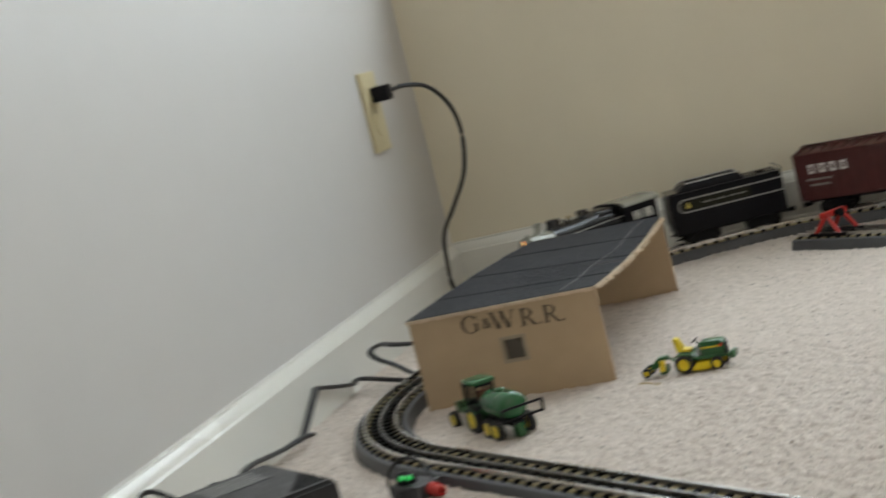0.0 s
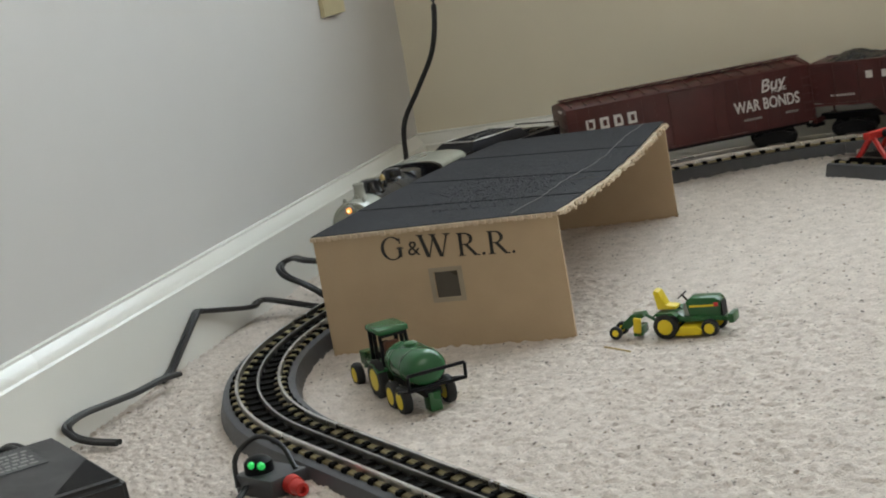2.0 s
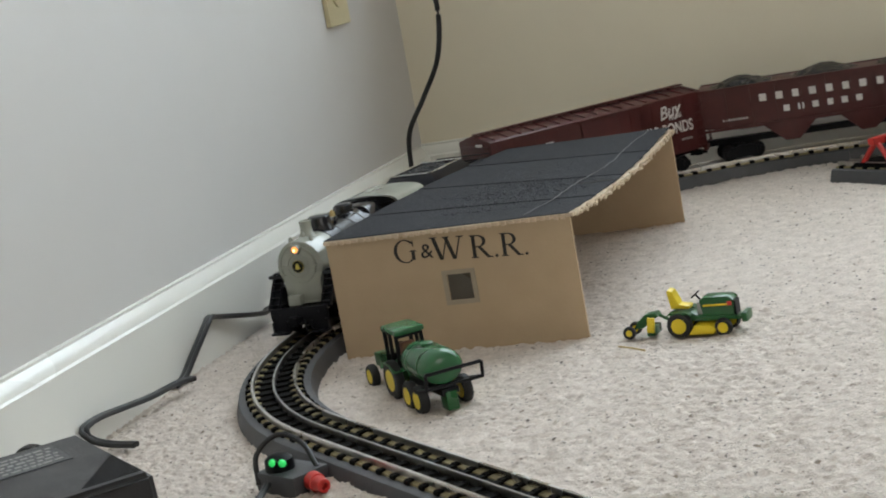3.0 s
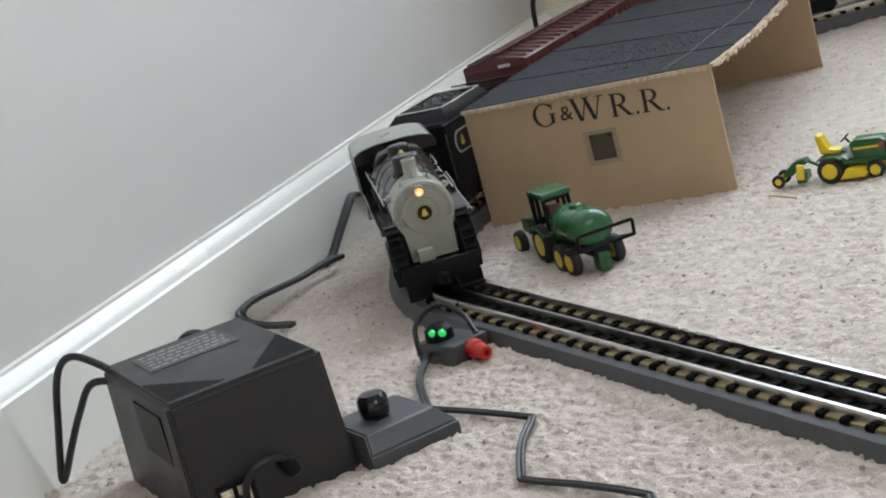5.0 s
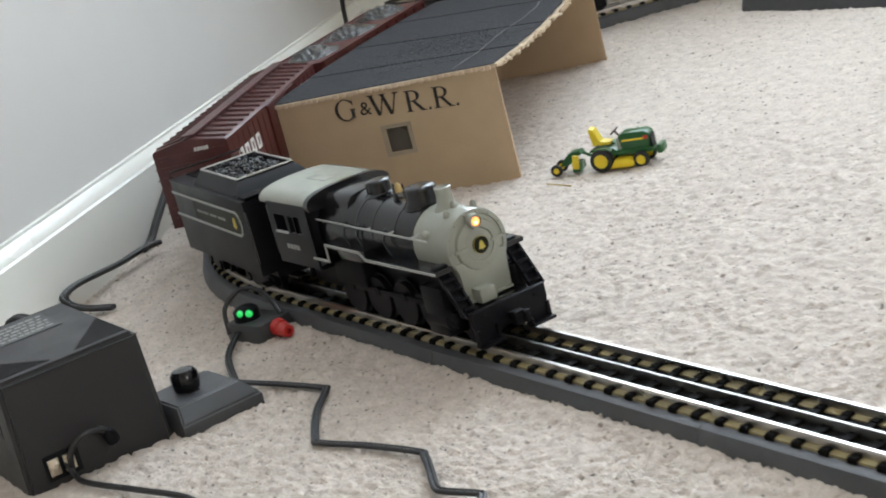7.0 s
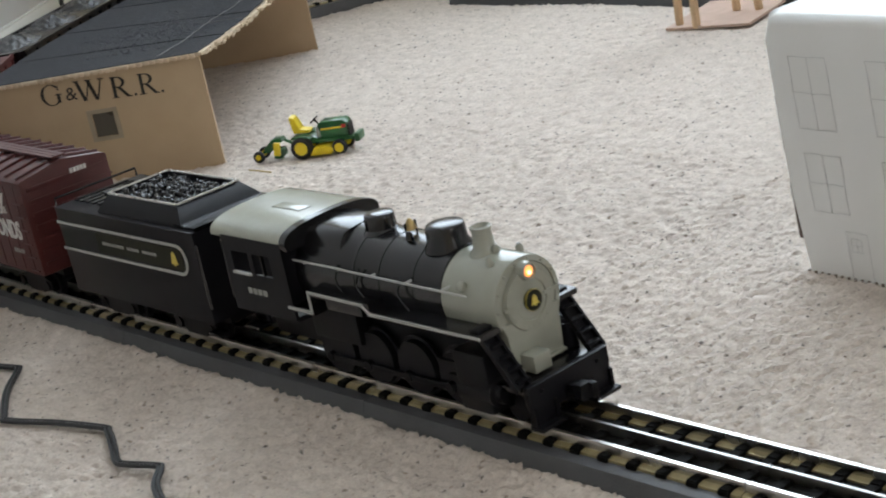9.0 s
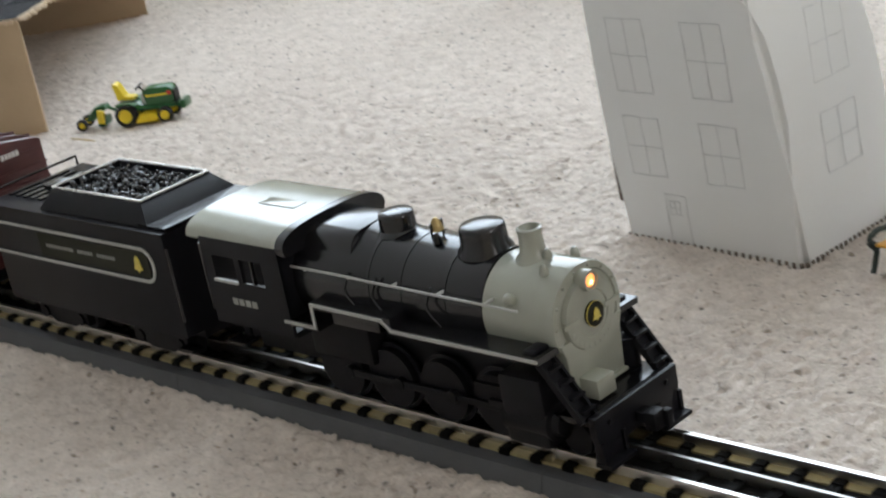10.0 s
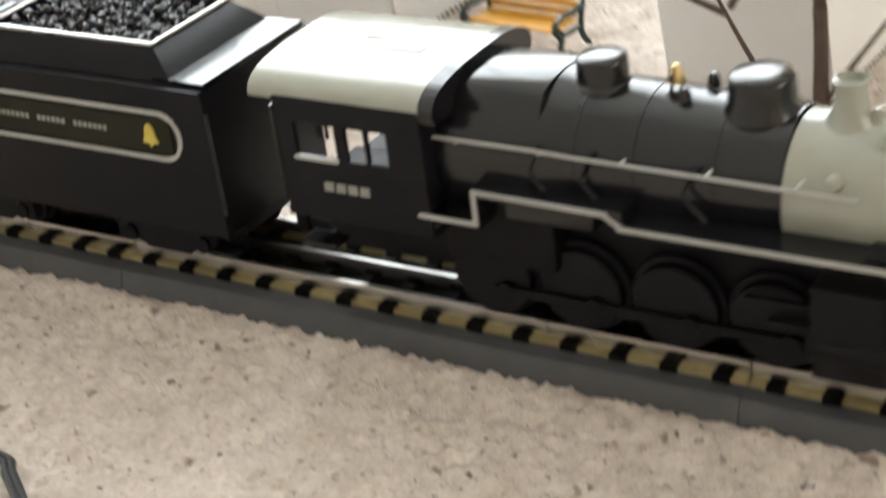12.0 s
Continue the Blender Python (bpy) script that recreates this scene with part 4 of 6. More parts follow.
def outlet():
    o = root("wall_outlet", ROOM @ pose(0.235, 0.0, 0.315), "ivory wall outlet plate on the cream wall", "outlet")
    boxpart("plate", (-0.035, 0.035, 0.0, 0.006, -0.057, 0.057), IVORY, o, bevel=0.002)
    for z in (-0.02, 0.02):
        bm = bmesh.new()
        lathe(bm, [(0, 0.0165), (0.002, 0.016)], pose(0, 0.006, z, -90, 0, 0), 20)
        part("socket", bm, IVORY, o)
    bm = bmesh.new()
    lathe(bm, [(0, 0.003), (0.0012, 0.0026)], pose(0, 0.006, 0, -90, 0, 0), 12)
    part("screw", bm, NICKEL, o)
    c = root("mains_cable", ROOM @ pose(0.235, 0.0, 0.315), "black mains cord plugged into the wall outlet", "cord")
    boxpart("plug", (-0.013, 0.013, 0.0085, 0.034, 0.012, 0.034), SATIN, c, bevel=0.003)
    bm = bmesh.new()
    tube(bm, smooth_line([(0, 0.034, 0.024), (-0.016, 0.050, 0.026), (-0.056, 0.072, 0.016), (-0.085, 0.090, -0.018), (-0.092, 0.096, -0.062), (-0.090, 0.086, -0.118), (-0.096, 0.058, -0.163), (-0.104, 0.030, -0.203), (-0.110, 0.022, -0.243), (-0.112, 0.022, -0.288), (-0.110, 0.046, -0.312)], 8), 0.0032, 8)
    part("cable", bm, CABLE, c)


outlet()


# ---- toy vehicles on the carpet ----
def wheel_mesh(name, r, w, rim, mats, seg=20):
    """A toy wheel whose axle is y: the tyre and, as a second mesh, its coloured hub."""
    bm = bmesh.new()
    lathe(bm, [(-w / 2, r * 0.55), (-w / 2, r * 0.9), (-w * 0.3, r), (w * 0.3, r), (w / 2, r * 0.9), (w / 2, r * 0.55)], pose(0, 0, 0, 90, 0, 0), seg)
    tyre = mesh_of(name, bm, mats[0])
    bm = bmesh.new()
    lathe(bm, [(-w * 0.53, r * 0.2), (-w * 0.53, r * rim), (w * 0.53, r * rim), (w * 0.53, r * 0.2)], pose(0, 0, 0, 90, 0, 0), seg)
    return tyre, mesh_of(name + "_hub", bm, mats[1])


def toy_wheel(parent, r, w, at, rim=0.62):
    t, h = wheel_mesh("wheel", r, w, rim, (RUBBER, YELLOW))
    ob = shared("wheel", t, parent, pose(*at))
    shared("hub", h, ob, Matrix(), "yellow hub")


def tractor_with_tank(m):
    t = root("toy_tractor", m, "toy green farm tractor with cab and yellow wheels", "toy tractor")
    for y in (-0.0125, 0.0125):
        toy_wheel(t, 0.0132, 0.0062, (0.004, y, 0.0122), 0.56)
        toy_wheel(t, 0.0080, 0.0055, (0.050, y * 0.95, 0.007))
    bm = bmesh.new()
    prism(bm, [(-0.008, 0.010), (0.020, 0.010), (0.056, 0.012), (0.057, 0.021), (0.022, 0.025), (0.020, 0.022), (-0.006, 0.022)], 1, -0.0065, 0.0065, 0.0012)
    part("body", bm, GREEN, t)
    for y in (-0.0125, 0.0125):
        bm = bmesh.new()
        prism(bm, [(-0.008, 0.019), (0.0, 0.0235), (0.012, 0.0235), (0.018, 0.019), (0.016, 0.0185), (0.011, 0.0225), (0.0, 0.0225), (-0.006, 0.0185)], 1, y - 0.004, y + 0.004)
        part("fender", bm, GREEN, t)
    for x, y in ((-0.004, -0.0092), (-0.004, 0.0092), (0.0075, -0.0096), (0.0075, 0.0096), (0.0185, -0.0092), (0.0185, 0.0092)):
        bm = bmesh.new()
        tube(bm, [(x, y, 0.021), (x * 0.9 + 0.0006, y * 0.95, 0.0425)], 0.0014, 6)
        part("cab_post", bm, SATIN, t)
    for x in (-0.004, 0.0185):
        boxpart("cab_sill", (x - 0.001, x + 0.001, -0.0092, 0.0092, 0.0215, 0.0262), SATIN, t)
        boxpart("cab_header", (x * 0.9 - 0.001, x * 0.9 + 0.0016, -0.0088, 0.0088, 0.0400, 0.0425), SATIN, t)
    bm = bmesh.new()
    lathe(bm, [(0, 0.0034), (0.0008, 0.0034)], pose(0.0135, 0, 0.0310, 0, -35, 0), 14)
    part("steering_wheel", bm, SATIN, t)
    bm = bmesh.new()
    box(bm, -0.0070, 0.0205, -0.0108, 0.0108, 0.0420, 0.0462, bevel=0.0018)
    part("cab_roof", bm, PALE_GREEN, t, "green cab roof")
    boxpart("seat", (-0.001, 0.0060, -0.0048, 0.0048, 0.022, 0.0355), BROWN, t, "brown seat", 0.0012)
    bm = bmesh.new()
    lathe(bm, [(0, 0.0008), (0.016, 0.0008)], pose(0.038, 0.003, 0.022), 6)
    part("exhaust", bm, SATIN, t)
    bm = bmesh.new()
    prism(bm, [(-0.0032, 0.0), (0.0032, 0.0), (0.0, 0.0058)], 0, -0.0102, -0.0088)
    part("warning_triangle", bm, RED, t, "orange-red warning triangle", m=pose(0, 0.003, 0.0195))
    k = root("toy_sprayer", m @ pose(-0.018, 0, 0), "toy green tank trailer with a black boom frame", "toy trailer")
    bm = bmesh.new()
    prof = [(-0.0345, 0.001), (-0.0340, 0.0070), (-0.0325, 0.0098), (-0.0295, 0.0116), (-0.025, 0.0122), (0.006, 0.0122), (0.0105, 0.0114), (0.0130, 0.0090), (0.0142, 0.0060), (0.0146, 0.001)]
    lathe(bm, prof, pose(-0.010, 0, 0.0275, 0, 90, 0) @ Matrix.Diagonal((0.96, 1.16, 1, 1)), 30)
    tank = part("tank", bm, PALE_GREEN, k)
    for x in (-0.030, -0.010):
        bm = bmesh.new()
        lathe(bm, [(-0.0006, 0.0125), (0.0006, 0.0125)], pose(x, 0, 0.0275, 0, 90, 0) @ Matrix.Diagonal((0.96, 1.16, 1, 1)), 30)
        part("band", bm, GREEN, tank)
    for x in (-0.014, -0.002):
        bm = bmesh.new()
        arc = [math.radians(a) for a in range(20, 56, 7)]
        rows = [[bm.verts.new((x + dx, -0.01435 * math.cos(a), 0.0275 + 0.0119 * math.sin(a))) for a in arc] for dx in (-0.0048, 0.0048)]
        for i in range(len(arc) - 1):
            bm.faces.new((rows[0][i], rows[1][i], rows[1][i + 1], rows[0][i + 1]))
        bmesh.ops.solidify(bm, geom=bm.faces[:], thickness=0.0003)
        part("label", bm, WHITE_INK, tank, "pale worn label")
    bm = bmesh.new()
    lathe(bm, [(0, 0.0042), (0.0016, 0.0042), (0.0022, 0.0030)], pose(-0.018, 0, 0.0388), 16)
    part("filler_cap", bm, GREEN, tank, "green filler cap")
    boxpart("frame", (-0.046, 0.012, -0.006, 0.006, 0.0105, 0.0150), SATIN, k, bevel=0.0008)
    boxpart("skid", (-0.047, -0.036, -0.004, 0.004, 0.001, 0.013), GREEN, k, "green foot under the frame", 0.0008)
    bm = bmesh.new()
    tube(bm, [(0.010, 0, 0.012), (0.018, 0, 0.011)], 0.0016, 6)
    part("drawbar", bm, SATIN, k)
    for x in (-0.030, -0.013):
        for y in (-0.0150, 0.0150):
            toy_wheel(k, 0.0092, 0.006, (x, y, 0.0085))
    bm = bmesh.new()
    for y in (-0.019, 0.019):
        tube(bm, [(-0.034, y, 0.015), (-0.056, y, 0.020), (-0.0575, y, 0.0295)], 0.0012, 6)
    for z in (0.020, 0.0295):
        tube(bm, [(-0.0565, -0.019, z), (-0.0565, 0.019, z)], 0.0012, 6)
    tube(bm, [(-0.034, -0.019, 0.015), (-0.034, 0.019, 0.015)], 0.0012, 6)
    part("boom_frame", bm, SATIN, k, "black folded boom frame")


tractor_with_tank(pose(0.0, 0.1295, -0.001, 0, 0, 172) @ Matrix.Scale(1.15, 4))


def mower(m):
    t = root("toy_mower", m, "toy green lawn tractor with yellow seat and deck", "toy lawn tractor")
    for y in (-0.0115, 0.0115):
        toy_wheel(t, 0.0100, 0.0072, (-0.010, y, 0.0090), 0.6)
        toy_wheel(t, 0.0068, 0.0052, (0.0245, y, 0.0058), 0.6)
    bm = bmesh.new()
    prism(bm, [(-0.020, 0.011), (0.034, 0.010), (0.034, 0.0135), (0.012, 0.0145), (0.004, 0.0145), (0.000, 0.0175), (-0.018, 0.0185)], 1, -0.0085, 0.0085, 0.0012)
    part("chassis", bm, GREEN, t)
    bm = bmesh.new()
    prism(bm, [(0.008, 0.0130), (0.0325, 0.0130), (0.0335, 0.0255), (0.030, 0.0285), (0.010, 0.0290), (0.006, 0.0260)], 1, -0.0075, 0.0075, 0.0018)
    hood = part("hood", bm, GREEN, t, "rounded green hood")
    for y in (-0.0078, 0.0072):
        boxpart("stripe", (0.009, 0.031, y, y + 0.0006, 0.0215, 0.0230), YELLOW, hood, "yellow side stripe")
    boxpart("grille", (0.0325, 0.0342, -0.006, 0.006, 0.013, 0.024), SATIN, hood, "dark grille")
    boxpart("tail_lamp", (0.0285, 0.0320, -0.0082, -0.0068, 0.0215, 0.0245), RED, hood, "small red lamp patch")
    for y in (-0.010, 0.010):
        bm = bmesh.new()
        prism(bm, [(-0.021, 0.016), (-0.017, 0.0195), (-0.004, 0.0195), (0.000, 0.0165), (-0.003, 0.0175), (-0.017, 0.0178)], 1, y - 0.004, y + 0.004)
        part("fender", bm, GREEN, t)
    boxpart("console", (0.003, 0.009, -0.004, 0.004, 0.014, 0.0245), material("pale_grey_console", (0.5, 0.5, 0.48), 0.4), t, "pale console", 0.001)
    bm = bmesh.new()
    lathe(bm, [(0, 0.0008), (0.0075, 0.0008), (0.0078, 0.0045), (0.0088, 0.0045)], pose(0.007, 0, 0.0235, 0, -38, 0), 12)
    part("steering_wheel", bm, SATIN, t)
    bm = bmesh.new()
    prism(bm, [(-0.0175, 0.0205), (-0.003, 0.0200), (-0.002, 0.0225), (-0.0105, 0.0240), (-0.0150, 0.0345), (-0.0185, 0.0360), (-0.0195, 0.0340)], 1, -0.0055, 0.0055, 0.0012)
    part("seat", bm, YELLOW, t, "yellow seat")
    bm = bmesh.new()
    prism(bm, [(-0.003, 0.0015), (0.017, 0.0015), (0.019, 0.005), (0.015, 0.0085), (0.002, 0.0085)], 1, -0.0155, 0.0125, 0.001)
    part("mower_deck", bm, YELLOW, t, "yellow mower deck")
    boxpart("bumper", (0.038, 0.0425, -0.008, 0.008, 0.0075, 0.0150), GREEN, t, bevel=0.0012)
    boxpart("bumper_arm", (0.031, 0.0385, -0.003, 0.003, 0.009, 0.0115), GREEN, t)
    k = root("toy_cultivator", m @ pose(-0.030, 0, 0), "toy green implement with a yellow guard and small wheels", "toy implement")
    bm = bmesh.new()
    prism(bm, [(-0.021, 0.006), (-0.017, 0.012), (-0.010, 0.0175), (-0.001, 0.0185), (0.001, 0.0155), (-0.006, 0.0120), (-0.012, 0.0070)], 1, -0.0055, 0.0055, 0.001)
    part("arm", bm, GREEN, k)
    bm = bmesh.new()
    tube(bm, [(-0.001, 0, 0.0165), (0.006, 0, 0.0125), (0.010, 0, 0.0095)], 0.0013, 6)
    part("hitch", bm, GREEN, k)
    boxpart("guard", (-0.0085, -0.0025, -0.0115, -0.0085, 0.0035, 0.0155), YELLOW, k, "yellow guard plate", 0.001, pose(0, 0, 0, 0, 8, 0))
    boxpart("blade", (-0.009, -0.002, -0.0085, 0.0085, 0.001, 0.008), GREEN, k, bevel=0.001)
    for y in (-0.0075, 0.0075):
        toy_wheel(k, 0.0052, 0.0035, (-0.0235, y, 0.0045), 0.5)


mower(pose(0.083, 0.337, 0, 0, 0, 34))
bm = bmesh.new()
tube(bm, smooth_line([(0.063, 0.275, 0.003), (0.080, 0.272, 0.005), (0.094, 0.277, 0.003)], 4), 0.0007, 5)
tagged(new("straw", mesh_of("straw", bm, material("pale_straw", (0.62, 0.48, 0.22), 0.7))), "short pale straw lying on the carpet", "straw")


# ---- the train ----
TRAVEL_T = [0, 0.5, 1.0, 1.5, 2.0, 2.5, 4.3, 5.0, 5.5, 6.5, 7.5, 9.3, 10.0, 10.5, 11.0, 11.4, 11.7, 12.0]
TRAVEL_S = [-0.820, -0.725, -0.635, -0.550, -0.468, -0.410, -0.145, -0.045, 0.035, 0.208, 0.382, 0.670, 0.781, 0.853, 0.919, 0.975, 1.025, 1.071]
TRAVEL = np.polyfit(TRAVEL_T, TRAVEL_S, 5)


def travelled(t):
    return float(np.polyval(TRAVEL, t))


def on_track(t, front, rear, middle):
    """The pose at t of a vehicle whose pivots run on the centre line at these distances from the engine's nose."""
    a, b = track_at(travelled(t) + front)[0], track_at(travelled(t) + rear)[0]
    d = (a - b).normalized()
    o = b + d * (middle - rear)
    return pose(o.x, o.y, 0, 0, 0, math.degrees(math.atan2(d.y, d.x)))


ROLLING, TRUCKS, WHEELS, RODS = [], [], [], []


def one_wheel(bm, y, r):
    s = 1 if y > 0 else -1
    lathe(bm, [(-0.0022, r * 0.5), (-0.0022, r * 0.97), (0.0014, r), (0.0016, r * 1.12), (0.0026, r * 1.12), (0.0026, r * 0.5)], pose(0, y, 0, 90 * s, 0, 0), 24)
    for k in range(6):
        box(bm, -0.0011, 0.0011, -0.0012, 0.0012, 0, r * 0.9, m=pose(0, y - s * 0.0014, 0, 0, 60 * k, 0))


def wheelset(parent, x, z, r, gauge=0.0158, mat=None, split=False):
    bm = bmesh.new()
    tube(bm, [(0, -gauge, 0), (0, gauge, 0)], r * 0.22, 8)
    if not split:
        for y in (-gauge, gauge):
            one_wheel(bm, y, r)
    ob = part("wheelset", bm, mat or SATIN, parent, m=pose(x, 0, z))
    if split:
        for y in (-gauge, gauge):
            bm = bmesh.new()
            one_wheel(bm, y, r)
            part("wheel", bm, mat or SATIN, ob)
    WHEELS.append((ob, x, z, r))
    return ob


def truck(parent, x):
    """A two-axle truck with side frames and springs."""
    bm = bmesh.new()
    for y in (-0.0215, 0.0215):
        prism(bm, [(-0.024, 0.024), (-0.024, 0.031), (-0.008, 0.036), (0.008, 0.036), (0.024, 0.031), (0.024, 0.024), (0.016, 0.026), (0.010, 0.022), (-0.010, 0.022), (-0.016, 0.026)], 1, y - 0.0022, y + 0.0022)
        for k in (-0.0175, 0.0175):
            lathe(bm, [(-0.0035, 0.0035), (0.0035, 0.0035)], pose(k, y, 0.0275, 90, 0, 0), 8)
    box(bm, -0.005, 0.005, -0.021, 0.021, 0.030, 0.037)
    ob = part("truck", bm, SATIN, parent, "black sprung truck", m=pose(x, 0, 0))
    for k in (-0.0165, 0.0165):
        wheelset(ob, k, RAIL_TOP + 0.0088, 0.0088)
    TRUCKS.append((ob, x, parent))
    return ob


def coupler(parent, x, sgn):
    bm = bmesh.new()
    box(bm, min(x, x + sgn * 0.012), max(x, x + sgn * 0.012), -0.003, 0.003, 0.030, 0.034)
    box(bm, min(x + sgn * 0.009, x + sgn * 0.0145), max(x + sgn * 0.009, x + sgn * 0.0145), -0.0045, 0.0035, 0.0285, 0.0355, bevel=0.0008)
    part("coupler", bm, SATIN, parent)


def line_strip(points, half, y, thick=0.0004):
    """A painted line of upright width on the side y, through points (x, z)."""
    bm = bmesh.new()
    for (x0, z0), (x1, z1) in zip(points, points[1:]):
        if abs(x1 - x0) > abs(z1 - z0):
            q = [(min(x0, x1) - half, (z0 if x0 < x1 else z1) - half), (max(x0, x1) + half, (z1 if x0 < x1 else z0) - half), (max(x0, x1) + half, (z1 if x0 < x1 else z0) + half), (min(x0, x1) - half, (z0 if x0 < x1 else z1) + half)]
        else:
            lo, hi = ((x0, z0), (x1, z1)) if z0 < z1 else ((x1, z1), (x0, z0))
            q = [(lo[0] - half, lo[1]), (lo[0] + half, lo[1]), (hi[0] + half, hi[1]), (hi[0] - half, hi[1])]
        vs = [[bm.verts.new((a, y + k, b)) for a, b in q] for k in (-thick, thick)]
        bm.faces.new(vs[0])
        bm.faces.new(vs[1][::-1])
        for i in range(4):
            bm.faces.new((vs[0][i], vs[1][i], vs[1][(i + 1) % 4], vs[0][(i + 1) % 4]))
    return bm


def locomotive():
    e = root("steam_locomotive", Matrix(), "black toy steam locomotive with grey smokebox and cab roof", "toy locomotive", "toy train")
    ax = pose(0, 0, 0, 0, 90, 0)

    def turned(name, prof, mat, x, y, z, m=ax, seg=40, parent=None, label=""):
        bm = bmesh.new()
        lathe(bm, prof, pose(x, y, z) @ m, seg)
        return part(name, bm, mat, parent or e, label)

    CZ = 0.0785
    SZ = 0.0772
    boiler = turned("boiler", [(-0.158, 0.0262), (-0.118, 0.0262), (-0.110, 0.0245), (-0.080, 0.0236), (-0.0405, 0.0218)], BLACK, 0, 0, CZ)
    bm = bmesh.new()
    prism(bm, [(-0.0205, CZ + 0.0150), (0.0205, CZ + 0.0150), (0.0185, CZ + 0.0215), (0.0155, CZ + 0.0248), (0.0100, CZ + 0.0262), (0, CZ + 0.0268), (-0.0100, CZ + 0.0262), (-0.0155, CZ + 0.0248), (-0.0185, CZ + 0.0215)], 0, -0.1570, -0.1195, 0.0008)
    part("firebox_top", bm, BLACK, boiler, smooth=40)
    for x, r in ((-0.108, 0.0247), (-0.088, 0.0241), (-0.062, 0.0230)):
        turned("boiler_band", [(-0.0009, r), (0.0009, r)], BLACK, x, 0, CZ, parent=boiler)
    smoke = turned("smokebox", [(-0.0405, 0.0216), (-0.040, 0.0222), (-0.0035, 0.0222), (-0.0015, 0.0216), (-0.0010, 0.0188), (-0.0018, 0.0184), (-0.0018, 0.0160), (0.0005, 0.0153), (0.0012, 0.0105), (0.0005, 0.0100), (0.0010, 0.0078), (0.0016, 0.004)], SILVER, 0, 0, SZ, label="light grey smokebox")
    for k in range(14):
        a = 2 * math.pi * k / 14
        turned("rivet", [(0, 0.0009), (0.0008, 0.0004)], SILVER, -0.0012, 0.0200 * math.cos(a), SZ + 0.0200 * math.sin(a), seg=6, parent=smoke)
    for k in range(-5, 6):
        a = -math.pi / 2 + k * 0.24
        boxpart("raised_letter", (0.0002, 0.0009, -0.0008, 0.0008, -0.0012, 0.0012), SILVER, smoke, m=pose(0, 0.0130 * math.cos(a), SZ + 0.0130 * math.sin(a), math.degrees(a) + 90, 0, 0))
    for y in (-0.0085, 0.0085):
        boxpart("hinge_strap", (0.0, 0.0014, min(y, y * 2.1), max(y, y * 2.1), SZ - 0.001, SZ + 0.001), SILVER, smoke)
    plate = turned("number_plate", [(0.001, 0.0053), (0.0032, 0.0053), (0.0034, 0.0047)], OLIVE, 0, 0, SZ, seg=24, parent=smoke, label="round dark olive front plate")
    turned("plate_ring", [(0.0026, 0.0055), (0.0030, 0.0055), (0.0030, 0.0050)], GOLD, 0, 0, SZ, seg=24, parent=plate)
    bm = bmesh.new()
    prism(bm, [(-0.0026, -0.0020), (-0.0008, -0.0020), (0, -0.0031), (0.0008, -0.0020), (0.0026, -0.0020), (0.0018, -0.0006), (0.0015, 0.0014), (0.0006, 0.0028), (-0.0006, 0.0028), (-0.0015, 0.0014), (-0.0018, -0.0006)], 0, 0.0034, 0.0038)
    part("emblem", bm, GOLD, plate, "gold emblem", m=pose(0, 0, SZ))
    head = turned("headlight", [(-0.014, 0.0030), (-0.012, 0.0046), (0.0015, 0.0048), (0.0030, 0.0044)], SILVER, 0, 0, 0.0922, seg=24, label="round grey headlight")
    turned("bulb", [(0.0022, 0.0030), (0.0030, 0.0029), (0.0038, 0.0014)], LAMP, 0, 0, 0.0922, seg=9, parent=head, label="glowing amber bulb")
    turned("filament", [(0.0034, 0.0011), (0.0041, 0.0009), (0.0044, 0.0003)], FILAMENT, 0, -0.0004, 0.0917, seg=8, parent=head, label="bright point of the lamp")
    turned("lamp_ring", [(0.0024, 0.0047), (0.0040, 0.0046), (0.0040, 0.0037), (0.0026, 0.0036)], SILVER, 0, 0, 0.0922, seg=24, parent=head)
    boxpart("headlight_bracket", (-0.012, -0.001, -0.003, 0.003, 0.0855, 0.0895), SILVER, head)
    upm = Matrix()
    turned("smokestack", [(0.0170, 0.0095), (0.0205, 0.0078), (0.0232, 0.0056), (0.030, 0.0050), (0.0335, 0.0056), (0.0340, 0.0046), (0.031, 0.0036)], SILVER, -0.026, 0, CZ, upm, 24, label="light grey flared smokestack")
    turned("steam_dome", [(0.0195, 0.0128), (0.0212, 0.0124), (0.0238, 0.0106), (0.0300, 0.0103), (0.0316, 0.0100), (0.0323, 0.0092), (0.0326, 0.004), (0.0327, 0.0005)], BLACK, -0.0535, 0, CZ, upm, 28)
    turned("sand_dome", [(0.0225, 0.0104), (0.0245, 0.0085), (0.0305, 0.0083), (0.0318, 0.0080), (0.0324, 0.0073), (0.0327, 0.003), (0.0328, 0.0005)], BLACK, -0.1065, 0, CZ, upm, 28)
    bell = turned("bell", [(0.0, 0.0032), (0.0014, 0.0028), (0.004, 0.0022), (0.0058, 0.0008)], BRASS, -0.0815, 0, 0.1045, upm, 16, label="small brass bell")
    bm = bmesh.new()
    for y in (-0.0035, 0.0035):
        tube(bm, [(-0.0815, y, 0.102), (-0.0815, y, 0.1085)], 0.0006, 6)
    part("bell_frame", bm, BLACK, bell)
    for x, y in ((-0.072, 0.007), (-0.076, -0.006), (-0.012, 0.010), (-0.012, -0.010), (-0.018, 0.0)):
        turned("valve", [(0, 0.0022), (0.003, 0.0018), (0.0045, 0.0008)], BLACK if x < -0.07 else SILVER, x, y, CZ + (0.0228 if x < -0.07 else 0.0182 if y else 0.0205), upm, 10)
